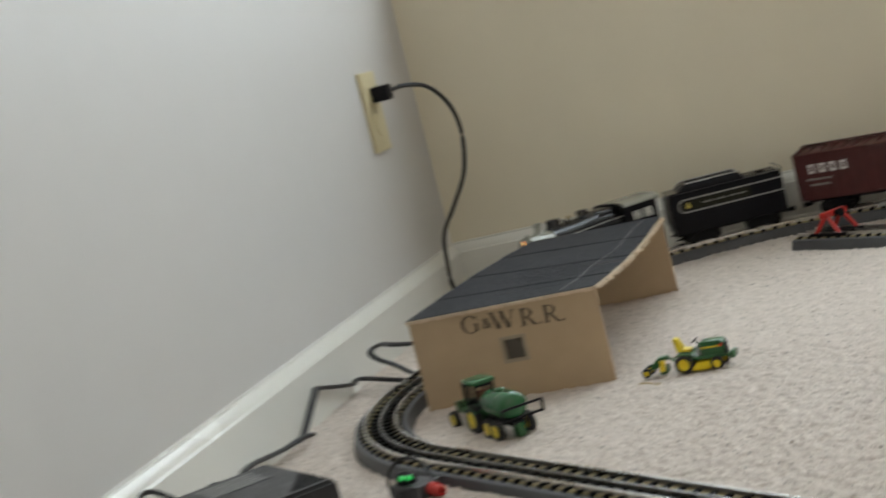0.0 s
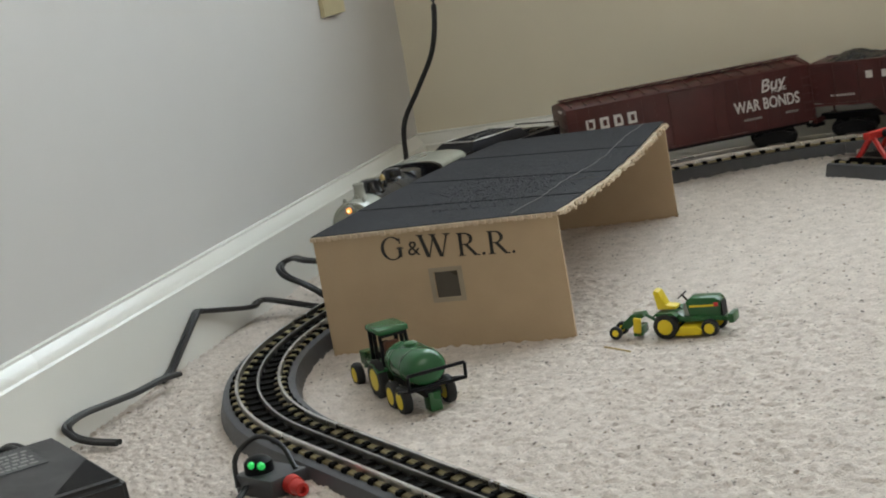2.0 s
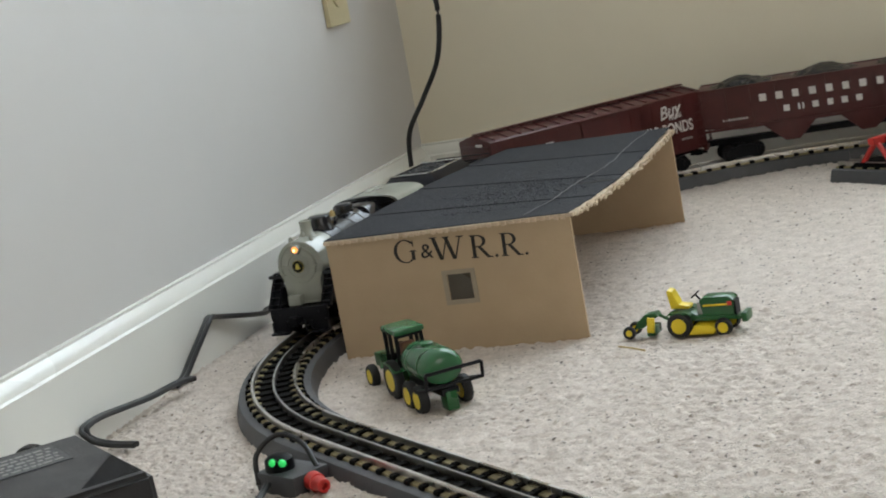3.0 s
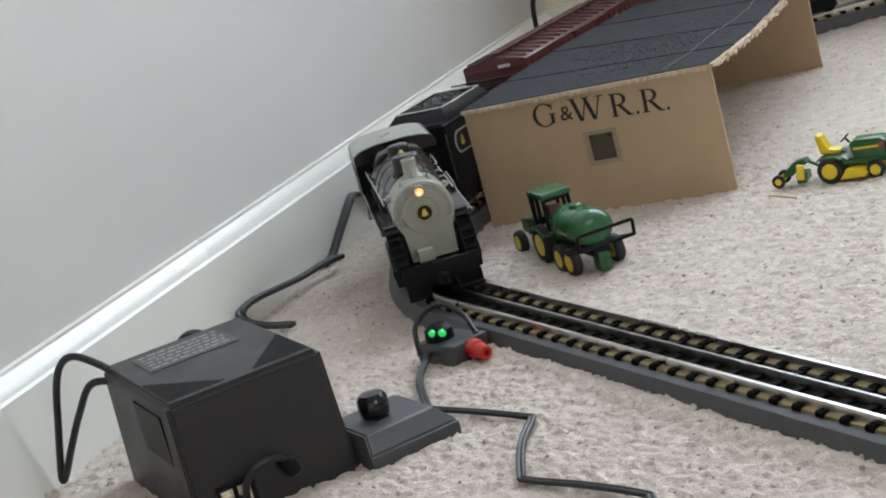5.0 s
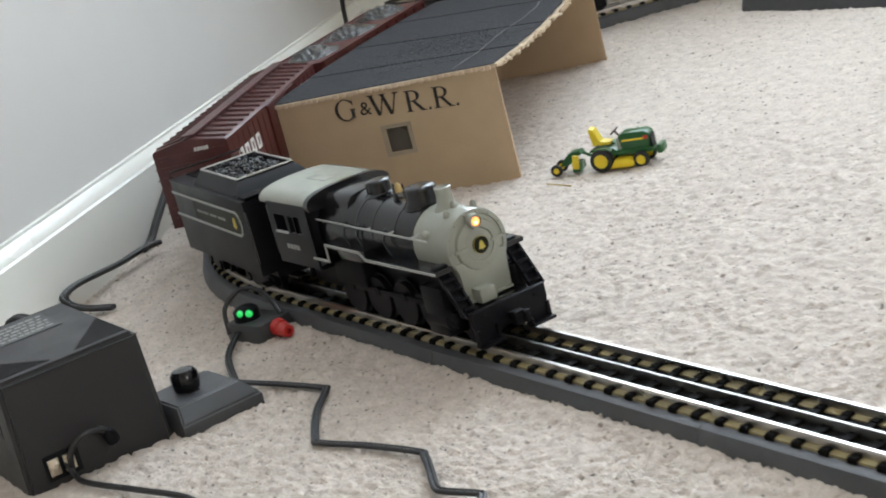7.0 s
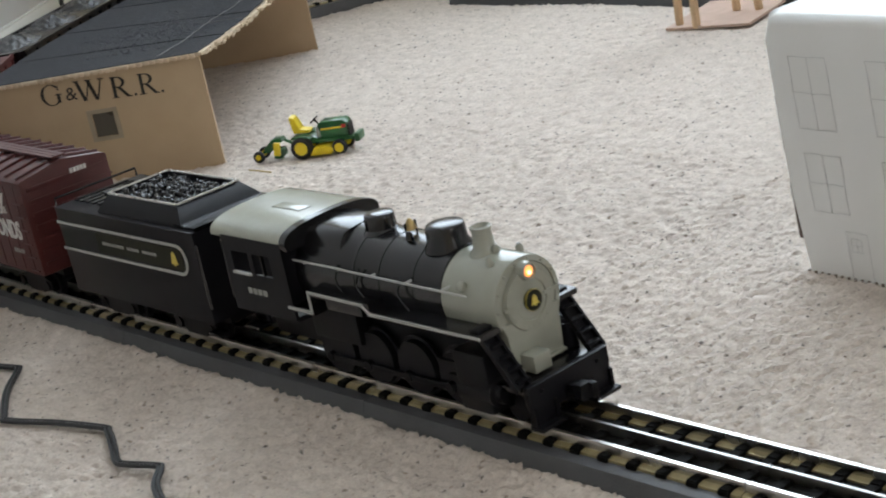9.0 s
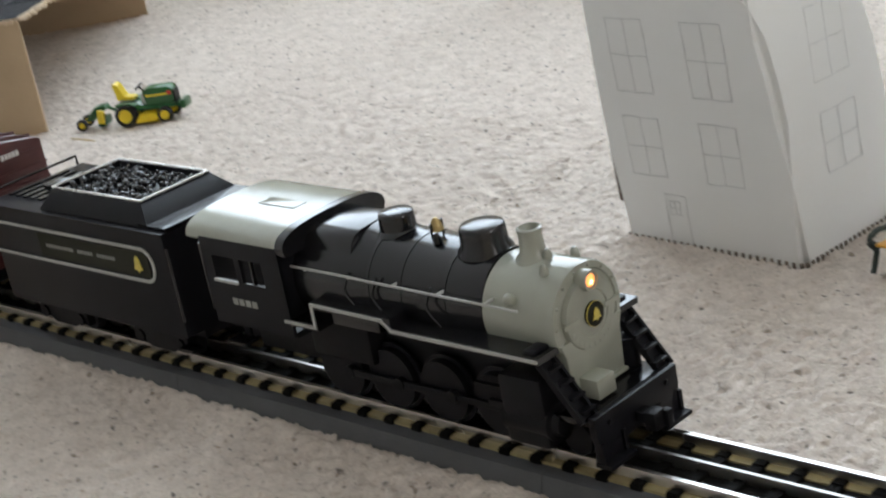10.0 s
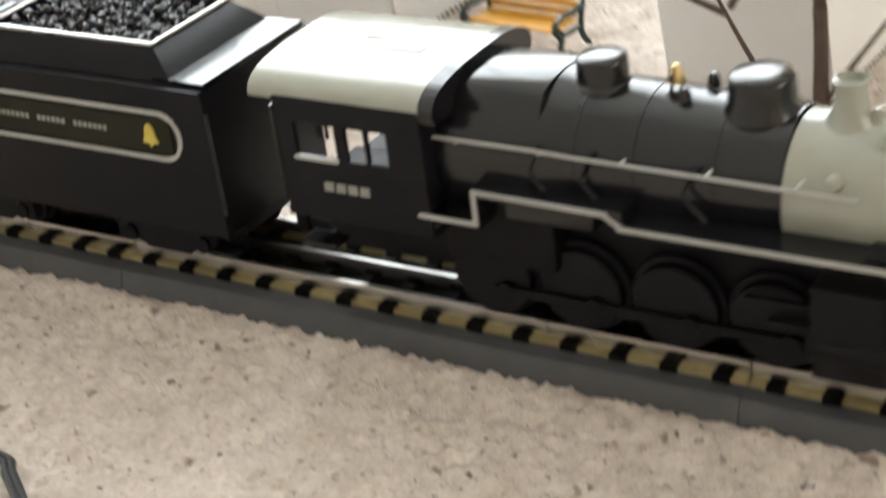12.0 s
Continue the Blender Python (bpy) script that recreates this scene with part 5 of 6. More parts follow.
    for y in (-0.0215, 0.0215):
        turned("side_valve", [(0, 0.0026), (0.0035, 0.0026), (0.0045, 0.0012)], SILVER, -0.024, y * 0.88, SZ + 0.0098, pose(0, 0, 0, -55 if y > 0 else 55, 0, 0), 10)
        bm = bmesh.new()
        tube(bm, [(-0.156, y * 1.23, CZ + 0.0095), (-0.12, y * 1.23, CZ + 0.0095), (-0.108, y * 1.185, CZ + 0.0085), (-0.016, y * 1.185, CZ + 0.0075)], 0.0006, 6)
        for x in (-0.148, -0.118, -0.09, -0.062, -0.034):
            box(bm, x - 0.0005, x + 0.0005, min(y * 0.9, y * 1.2), max(y * 0.9, y * 1.2), CZ + 0.0077, CZ + 0.0088)
        part("handrail", bm, LINE, e, "thin silver handrail")
    # running boards with a silver line along their edge
    for s in (-1, 1):
        bm = bmesh.new()
        for x0, x1, z in ((-0.160, -0.139, 0.0625), (-0.139, -0.0885, 0.0738), (-0.0885, -0.002, 0.0695)):
            box(bm, x0, x1, min(s * 0.020, s * 0.0330), max(s * 0.020, s * 0.0330), z - 0.0022, z + 0.0008)
        for x, z0, z1 in ((-0.139, 0.0603, 0.0746), (-0.0885, 0.0673, 0.0746)):
            box(bm, x - 0.0012, x + 0.0012, min(s * 0.020, s * 0.0330), max(s * 0.020, s * 0.0330), z0, z1)
        part("running_board", bm, BLACK, e)
        bm = line_strip([(-0.160, 0.0622), (-0.139, 0.0622), (-0.139, 0.0738), (-0.0925, 0.0733), (-0.0875, 0.0690), (-0.003, 0.0690)], 0.0007, s * 0.0334)
        part("line", bm, LINE, e, "silver painted line")
        boxpart("side_tank", (-0.075, -0.045, min(s * 0.0225, s * 0.0305), max(s * 0.0225, s * 0.0305), 0.0615, 0.0690) if s > 0 else (-0.130, -0.098, -0.0305, -0.0225, 0.0640, 0.0720), BLACK, e, bevel=0.002)
        for x in (-0.118, -0.100, -0.066):
            bm = bmesh.new()
            tube(bm, smooth_line([(x, s * 0.0246, 0.089), (x - 0.003, s * 0.0262, 0.080), (x + 0.004, s * 0.0262, 0.072)], 4), 0.0007, 6)
            part("pipe", bm, BLACK, e)
    # frame, cylinders, drivers
    boxpart("frame", (-0.215, -0.004, -0.0105, 0.0105, 0.030, 0.060), SATIN, e, bevel=0.002)
    boxpart("firebox", (-0.160, -0.118, -0.0215, 0.0215, 0.040, 0.070), SATIN, e, bevel=0.003)
    drivers = [-0.045, -0.0785, -0.112, -0.1455]
    for x in drivers:
        wheelset(e, x, RAIL_TOP + 0.0150, 0.0150, mat=SHEET, split=True)
    wheelset(e, -0.002, RAIL_TOP + 0.0080, 0.0080, split=True)
    for s in (-1, 1):
        bm = bmesh.new()
        lathe(bm, [(-0.026, 0.006), (-0.0255, 0.0085), (-0.001, 0.0085), (0.0, 0.0062), (0.003, 0.0055), (0.004, 0.002)], pose(-0.004, s * 0.0240, 0.0375, 0, 90, 0), 20)
        box(bm, -0.029, -0.005, min(s * 0.014, s * 0.0318), max(s * 0.014, s * 0.0318), 0.0270, 0.0590, bevel=0.0025)
        part("cylinder", bm, SATIN, e)
        bm = bmesh.new()
        box(bm, drivers[-1] - 0.004, drivers[0] + 0.004, s * 0.0196 - 0.0009, s * 0.0196 + 0.0009, -0.0018, 0.0018, bevel=0.0006)
        for x in drivers:
            lathe(bm, [(-0.0014, 0.0031), (0.0014, 0.0031)], pose(x, s * 0.0196, 0, 90, 0, 0), 12)
        rod = part("coupling_rod", bm, SATIN, e, m=pose(0, 0, RAIL_TOP + 0.0150))
        RODS.append(rod)
        bm = bmesh.new()
        box(bm, -0.045, -0.028, s * 0.0225 - 0.0011, s * 0.0225 + 0.0011, 0.0365, 0.0395)
        box(bm, -0.052, -0.028, s * 0.0225 - 0.0011, s * 0.0225 + 0.0011, 0.0445, 0.0468)
        part("crosshead_guide", bm, SATIN, e)
    # nose: grey apron, low deck, solid beam with footboards, ladder braces
    bm = bmesh.new()
    prism(bm, [(-0.0165, 0.0440), (0.0165, 0.0440), (0.0178, 0.0640), (0.0200, 0.0700), (-0.0200, 0.0700), (-0.0178, 0.0640)], 0, -0.020, -0.0004, 0.001)
    apron = part("apron", bm, SILVER, e, "light grey apron under the smokebox")
    boxpart("apron_rim", (-0.0008, 0.0016, -0.0165, 0.0165, 0.0440, 0.0456), SILVER, apron, bevel=0.0004)
    boxpart("steam_chest", (-0.001, 0.0090, -0.0125, -0.0010, 0.0440, 0.0530), SILVER, apron, "light grey box on the deck", 0.0008)
    boxpart("deck", (-0.006, 0.0180, -0.0275, 0.0275, 0.0400, 0.0430), BLACK, e, bevel=0.0008)
    bm = bmesh.new()
    prism(bm, [(-0.0275, 0.0445), (0.0275, 0.0445), (0.0275, 0.0360), (0.0262, 0.0310), (0.0268, 0.0235), (0.0110, 0.0235), (0.0085, 0.0285), (-0.0085, 0.0285), (-0.0110, 0.0235), (-0.0268, 0.0235), (-0.0262, 0.0310), (-0.0275, 0.0360)], 0, 0.0140, 0.0182, 0.0008)
    beam = part("pilot_beam", bm, SHEET, e, "black pilot plate")
    for y in (-0.0190, 0.0190):
        boxpart("footboard", (0.0145, 0.0232, y - 0.0085, y + 0.0085, 0.0220, 0.0240), SHEET, beam, bevel=0.0004)
        for k in (-0.007, 0.007):
            boxpart("footboard_bracket", (0.0178, 0.0195, y + k - 0.0010, y + k + 0.0010, 0.0238, 0.0330), SHEET, beam)
        bm = bmesh.new()
        lathe(bm, [(0, 0.0012), (0.0010, 0.0012)], pose(0.0182, y, 0.0395, 0, 90, 0), 8)
        part("bolt", bm, SHEET, beam)
    bm = bmesh.new()
    box(bm, 0.0185, 0.0270, -0.0030, 0.0030, 0.0320, 0.0365)
    box(bm, 0.0240, 0.0300, -0.0050, 0.0026, 0.0300, 0.0385, bevel=0.001)
    box(bm, 0.0285, 0.0325, 0.0005, 0.0044, 0.0305, 0.0380, bevel=0.001)
    part("coupler", bm, SATIN, e)
    bm = bmesh.new()
    tube(bm, smooth_line([(0.0190, 0.0060, 0.0340), (0.0245, 0.0085, 0.0290), (0.0250, 0.0095, 0.0245)], 4), 0.0008, 6)
    part("air_hose", bm, SATIN, e)
    for s in (-1, 1):
        a, b = Vector((-0.0080, s * 0.0255, 0.0705)), Vector((0.0140, s * 0.0240, 0.0430))
        fall = pose(0, 0, 0, 0, math.degrees(math.atan2(a.z - b.z, b.x - a.x)), 0)
        bm = bmesh.new()
        for w in (-0.0042, 0.0042):
            box(bm, 0, (b - a).length, w - 0.0008, w + 0.0008, -0.0022, 0.0010, m=Matrix.Translation(a) @ fall)
        box(bm, 0, (b - a).length, -0.0042, 0.0042, -0.0022, -0.0014, m=Matrix.Translation(a) @ fall)
        brace = part("ladder_brace", bm, SHEET, e, "sloping black ladder brace")
        for k in range(5):
            q = a.lerp(b, (k + 0.4) / 5)
            boxpart("tread", (-0.0014, 0.0022, -0.0042, 0.0042, -0.0004, 0.0008), SHEET, brace, m=Matrix.Translation(q))
        boxpart("brace_cap", (-0.0125, -0.0060, min(s * 0.0205, s * 0.0305), max(s * 0.0205, s * 0.0305), 0.0690, 0.0715), SHEET, e, bevel=0.0006)
    bm = bmesh.new()
    lathe(bm, [(0, 0.0046), (0.013, 0.0046), (0.0145, 0.002)], pose(-0.002, 0.0225, 0.0435), 14)
    lathe(bm, [(0.0120, 0.0052), (0.0132, 0.0052)], pose(-0.002, 0.0225, 0.0435), 14)
    part("air_pump", bm, SHEET, e)
    # cab
    cab = boxpart("cab_front", (-0.1595, -0.1565, -0.0325, 0.0325, 0.0600, 0.0985), SHEET, e)
    for s in (-1, 1):
        bm = bmesh.new()
        y0, y1 = min(s * 0.0312, s * 0.0330), max(s * 0.0312, s * 0.0330)
        for x0, x1, z0, z1 in ((-0.2140, -0.1565, 0.0540, 0.0775), (-0.2140, -0.1565, 0.0900, 0.0990), (-0.2140, -0.2070, 0.0775, 0.0900), (-0.1905, -0.1865, 0.0775, 0.0900), (-0.1700, -0.1565, 0.0775, 0.0900)):
            box(bm, x0, x1, y0, y1, z0, z1)
        side = part("cab_side", bm, SHEET, e)
        boxpart("window_sill", (-0.2075, -0.1900, min(s * 0.0328, s * 0.0342), max(s * 0.0328, s * 0.0342), 0.0767, 0.0780), LINE, side, "pale window ledge")
        boxpart("window_bar", (-0.1790, -0.1778, y0, y1, 0.0775, 0.0900), BLACK, side)
        for k in range(4):
            boxpart("number_bar", (-0.1975 + k * 0.0048, -0.1975 + k * 0.0048 + 0.0036, min(s * 0.0329, s * 0.0334), max(s * 0.0329, s * 0.0334), 0.0655, 0.0688), GREY_INK, side, "faint number bar")
        bm = bmesh.new()
        tube(bm, [(-0.2150, s * 0.0325, 0.060), (-0.2150, s * 0.0325, 0.095)], 0.0008, 6)
        part("grab_rail", bm, BLACK, side)
        boxpart("cab_step", (-0.2120, -0.1980, min(s * 0.024, s * 0.0325), max(s * 0.024, s * 0.0325), 0.0420, 0.0435), BLACK, e)
    boxpart("cab_floor", (-0.2160, -0.1565, -0.0312, 0.0312, 0.0530, 0.0560), SATIN, e)
    boxpart("backhead", (-0.1640, -0.1595, -0.0220, 0.0220, 0.0560, 0.0960), SATIN, e, bevel=0.003)
    bm = bmesh.new()
    arc = [(math.copysign(0.0330 * abs(math.cos(a)) ** 0.74, math.cos(a)), 0.0980 + 0.0095 * math.sin(a) ** 0.74) for a in [math.pi * k / 24 for k in range(24)] + [math.pi - 1e-4]]
    inner = [(y * 0.95, z - 0.0014) for y, z in arc[::-1]]
    prism(bm, arc + inner, 0, -0.2235, -0.1515)
    roof = part("cab_roof", bm, SILVER, e, "light grey arched cab roof", smooth=30)
    boxpart("roof_hatch", (-0.196, -0.170, -0.0065, 0.0020, 0.1062, 0.1079), SILVER, roof, bevel=0.0004)
    bm = bmesh.new()
    arc2 = [(1.012 * y, 0.0980 + (z - 0.0980) * 1.04) for y, z in arc]
    prism(bm, arc2 + [(-0.0322, 0.095), (0.0322, 0.095)], 0, -0.1560, -0.1505)
    part("cab_brow", bm, BLACK, e)
    coupler(e, -0.222, -1)
    return e


def tender():
    e = root("tender", Matrix(), "black coal tender with a silver lined side panel", "toy tender", "toy train")
    # x = 0 at the middle; the engine's nose lies 0.328 ahead
    x0, x1 = -0.0825, 0.0825
    bm = bmesh.new()
    prism(bm, [(-0.0325, 0.0380), (0.0325, 0.0380), (0.0330, 0.0940), (0.0335, 0.0955), (-0.0335, 0.0955), (-0.0330, 0.0940)], 0, x0, x1, 0.0012)
    body = part("body", bm, SHEET, e)
    boxpart("underframe", (x0 + 0.004, x1 - 0.002, -0.020, 0.020, 0.0330, 0.0390), SATIN, e)
    bm = bmesh.new()
    lo = [(-0.030, -0.0300), (0.068, -0.0300), (0.068, 0.0300), (-0.030, 0.0300)]
    hi = [(-0.024, -0.0225), (0.0560, -0.0225), (0.0560, 0.0225), (-0.024, 0.0225)]
    a = [bm.verts.new((x, y, 0.0953)) for x, y in lo]
    m1 = [bm.verts.new((x, y, 0.0968)) for x, y in lo]
    b = [bm.verts.new((x, y, 0.1065)) for x, y in hi]
    c = [bm.verts.new((x * 0.97 + 0.0005, y * 0.93, 0.1065)) for x, y in hi]
    d = [bm.verts.new((x * 0.97 + 0.0005, y * 0.93, 0.1030)) for x, y in hi]
    for p, q in ((a, m1), (m1, b), (b, c), (c, d)):
        for i in range(4):
            bm.faces.new((p[i], p[(i + 1) % 4], q[(i + 1) % 4], q[i]))
    bm.faces.new(d)
    bm.faces.new(a[::-1])
    bunker = part("coal_bunker", bm, SHEET, e)
    # shiny black rim; steel colour puts the window's reflection into it
    bm = bmesh.new()
    for p0, p1 in zip(hi, hi[1:] + hi[:1]):
        tube(bm, [(*p0, 0.1067), (*p1, 0.1067)], 0.0008, 6)
    part("bunker_rim", bm, STEEL, bunker, "raised black rim, steel bright to stand for the window's reflection")
    rr = random.Random(11)
    bm = bmesh.new()
    for i in range(260):
        x, y = rr.uniform(-0.021, 0.0535), rr.uniform(-0.0205, 0.0205)
        r = rr.uniform(0.0012, 0.0028)
        bmesh.ops.create_icosphere(bm, subdivisions=1, radius=r, matrix=Matrix.Translation((x, y, 0.1035 + rr.uniform(0, 0.0026) * (1 - abs(y) / 0.03))) @ pose(0, 0, 0, rr.uniform(0, 180), rr.uniform(0, 180), 0) @ Matrix.Diagonal((1, rr.uniform(0.6, 1.2), rr.uniform(0.5, 0.9), 1)))
    tagged(part("coal", bm, COAL, bunker, "shiny black coal load", smooth=10), kind="stuff")
    boxpart("slope_sheet", (0.060, 0.0825, -0.0300, 0.0300, 0.0950, 0.0975), BLACK, e)
    for i in range(6):
        boxpart("deck_rib", (-0.078 + i * 0.0075, -0.0745 + i * 0.0075, -0.0200, 0.0200, 0.0953, 0.0968), BLACK, e)
    bm = bmesh.new()
    lathe(bm, [(0.0950, 0.0075), (0.0985, 0.0072), (0.0990, 0.004)], pose(-0.058, 0, 0), 18)
    part("water_hatch", bm, BLACK, e)
    bm = bmesh.new()
    tube(bm, [(x0, -0.031, 0.0955), (x0, -0.031, 0.1005), (x0, 0.031, 0.1005), (x0, 0.031, 0.0955)], 0.0008, 6)
    part("rear_rail", bm, BLACK, e)
    for s in (-1, 1):
        y = s * 0.0334
        zl, zh, r = 0.0675, 0.0855, 0.0085
        pts = [(x0 + 0.0008, zl), (0.0700 - r, zl)] + [(0.0700 - r + r * math.sin(a), (zl + zh) / 2 - (zh - zl) / 2 * math.cos(a)) for a in [math.pi * k / 12 for k in range(13)]] + [(0.0700 - r, zh), (x0 + 0.0008, zh)]
        part("panel_line", line_strip(pts, 0.0008, y, 0.0004), LINE, body, "silver rounded panel line")
        boxpart("panel", (-0.0350, 0.0660, min(y - s * 0.0006, y), max(y - s * 0.0006, y), zl + 0.0022, zh - 0.0022), OLIVE, body, "dark olive name panel")
        bm = bmesh.new()
        prism(bm, [(-0.0036, -0.0030), (-0.0010, -0.0032), (0, -0.0046), (0.0010, -0.0032), (0.0036, -0.0030), (0.0026, -0.0008), (0.0020, 0.0024), (0.0008, 0.0044), (-0.0008, 0.0044), (-0.0020, 0.0024), (-0.0026, -0.0008)], 1, -0.0003, 0.0003)
        part("emblem", bm, GOLD, body, "gold emblem", m=pose(0.0565, y + s * 0.0003, (zl + zh) / 2))
        for k, (a, b2) in enumerate(((-0.028, -0.004), (0.002, 0.014), (0.020, 0.036))):
            bm = bmesh.new()
            x = a
            while x < b2:
                box(bm, x, x + 0.0016, min(y, y + s * 0.0003), max(y, y + s * 0.0003), 0.0757, 0.0777)
                x += 0.0024
            part("name_bar", bm, GREY_INK, body, "faint unreadable lettering")
        bm = bmesh.new()
        tube(bm, [(x1 + 0.001, s * 0.0325, 0.048), (x1 + 0.001, s * 0.0325, 0.088)], 0.0008, 6)
        part("grab_rail", bm, BLACK, body)
        boxpart("step", (x1 - 0.010, x1 + 0.001, min(s * 0.025, s * 0.0325), max(s * 0.025, s * 0.0325), 0.0300, 0.0315), BLACK, e)
    truck(e, -0.048)
    truck(e, 0.044)
    coupler(e, x0, -1)
    return e


def boxcar():
    e = root("boxcar", Matrix(), "maroon toy boxcar with white lettering and ribbed roof", "toy freight car", "toy train")
    L, W, z0, z1, zr = 0.1475, 0.0335, 0.0420, 0.1080, 0.1150
    bm = bmesh.new()
    prism(bm, [(-W, z0), (W, z0), (W, z1), (W * 0.93, z1 + 0.0015), (0, zr), (-W * 0.93, z1 + 0.0015), (-W, z1)], 0, -L, L, 0.0008)
    body = part("body", bm, MAROON, e)
    for s in (-1, 1):
        bm = bmesh.new()
        tube(bm, [(0, s * 0.006, zr - 0.0004), (0, s * W * 0.93, z1 + 0.0019)], 0.0014, 5)
        rib = mesh_of("roof_rib", bm, MAROON)
        for i in range(17):
            shared("roof_rib", rib, body, pose(-L + 0.008 + i * (2 * L - 0.016) / 16, 0, 0))
    bm = bmesh.new()
    for k in (-1, 0, 1):
        box(bm, -L + 0.002, L - 0.002, k * 0.0038 - 0.0016, k * 0.0038 + 0.0016, zr + 0.0010, zr + 0.0024)
    part("roof_walk", bm, MAROON, body, "planked roof walk")
    for s in (-1, 1):
        boxpart("door", (-0.026, 0.026, min(s * W, s * (W + 0.0016)), max(s * W, s * (W + 0.0016)), z0 + 0.002, z1 - 0.003), MAROON, body, bevel=0.0006)
        for z in (z0 + 0.0005, z1 - 0.0025):
            boxpart("door_track", (-0.062, 0.030, min(s * W, s * (W + 0.0024)), max(s * W, s * (W + 0.0024)), z, z + 0.0018), MAROON, body)
        for x in [-L + 0.012 + i * 0.0155 for i in range(8)] + [L - 0.012 - i * 0.0155 for i in range(8)]:
            boxpart("panel_seam", (x - 0.0004, x + 0.0004, min(s * W, s * (W + 0.0005)), max(s * W, s * (W + 0.0005)), z0 + 0.002, z1 - 0.003), MAROON, body)
        for sx in (-1, 1):
            bm = bmesh.new()
            for i in range(6):
                z = z0 + 0.004 + i * 0.0095
                tube(bm, [(sx * (L - 0.002), s * (W + 0.0015), z), (sx * (L - 0.014), s * (W + 0.0015), z)], 0.0006, 5)
            part("ladder", bm, MAROON, body)
        face = pose(0, s * (W + 0.0003), 0, 90, 0, 0 if s < 0 else 180)
        part_x = 0.092
        lettering("lettering", "WAR BONDS", 0.0185, WHITE_INK, body, face @ pose(part_x - 0.002, 0.0720, 0), 0.72, 0.0003, 0.0003)
        lettering("lettering", "Buy", 0.0205, WHITE_INK, body, face @ pose(part_x + 0.006, 0.0930, 0, 0, 0, 8), 1.0, 0.0003, 0.0002, 0.35)
        lettering("lettering", "MORE", 0.0070, WHITE_INK, body, face @ pose(part_x + 0.014, 0.0855, 0, 0, 0, 6), 1.0, 0.0003)
        for i in range(4):
            x = -0.126 + i * 0.0165
            bm = bmesh.new()
            for x2, z2, x3, z3 in ((0, 0.080, 0.0035, 0.093), (0.0035, 0.090, 0.0105, 0.093), (0.0035, 0.080, 0.0105, 0.083), (0.008, 0.083, 0.0105, 0.090)):
                if (i, z2) in ((0, 0.080), (2, 0.090)):
                    x3 -= 0.001
                box(bm, x + x2, x + x3, -0.0003, 0.0003, z2, z3)
            part("initial_bar", bm, WHITE_INK, body, "white block initials", m=pose(0, s * (W + 0.0003), 0) if s < 0 else pose(0, s * (W + 0.0003), 0, 0, 0, 180))
        for x, z, w in ((-0.112, 0.070, 0.040), (-0.112, 0.062, 0.030), (0.070, 0.056, 0.020), (0.118, 0.056, 0.014)):
            bm = bmesh.new()
            k = 0.0
            while k < w:
                box(bm, x - w / 2 + k, x - w / 2 + k + 0.0022, -0.0003, 0.0003, z, z + 0.0028)
                k += 0.0032
            part("small_print", bm, GREY_INK, body, "small faint print", m=pose(0, s * (W + 0.0003), 0) if s < 0 else pose(0, s * (W + 0.0003), 0, 0, 0, 180))
    for sx in (-1, 1):
        for i in range(7):
            z = z0 + 0.006 + i * 0.0088
            boxpart("end_rib", (min(sx * L, sx * (L + 0.0010)), max(sx * L, sx * (L + 0.0010)), -W + 0.004, W - 0.004, z, z + 0.0030), MAROON, body, bevel=0.0003)
        bm = bmesh.new()
        for k in range(5):
            box(bm, min(sx * L, sx * (L + 0.0014)), max(sx * L, sx * (L + 0.0014)), sx * 0.010 + k * 0.0026 - 0.006, sx * 0.010 + k * 0.0026 - 0.0042, z1 - 0.0045, z1 - 0.0015)
        part("end_print", bm, WHITE_INK, body, "small white print bars")
        coupler(e, sx * L, sx)
    boxpart("underframe", (-L + 0.004, L - 0.004, -0.018, 0.018, 0.0365, 0.0425), SATIN, e)
    truck(e, -0.105)
    truck(e, 0.105)
    return e


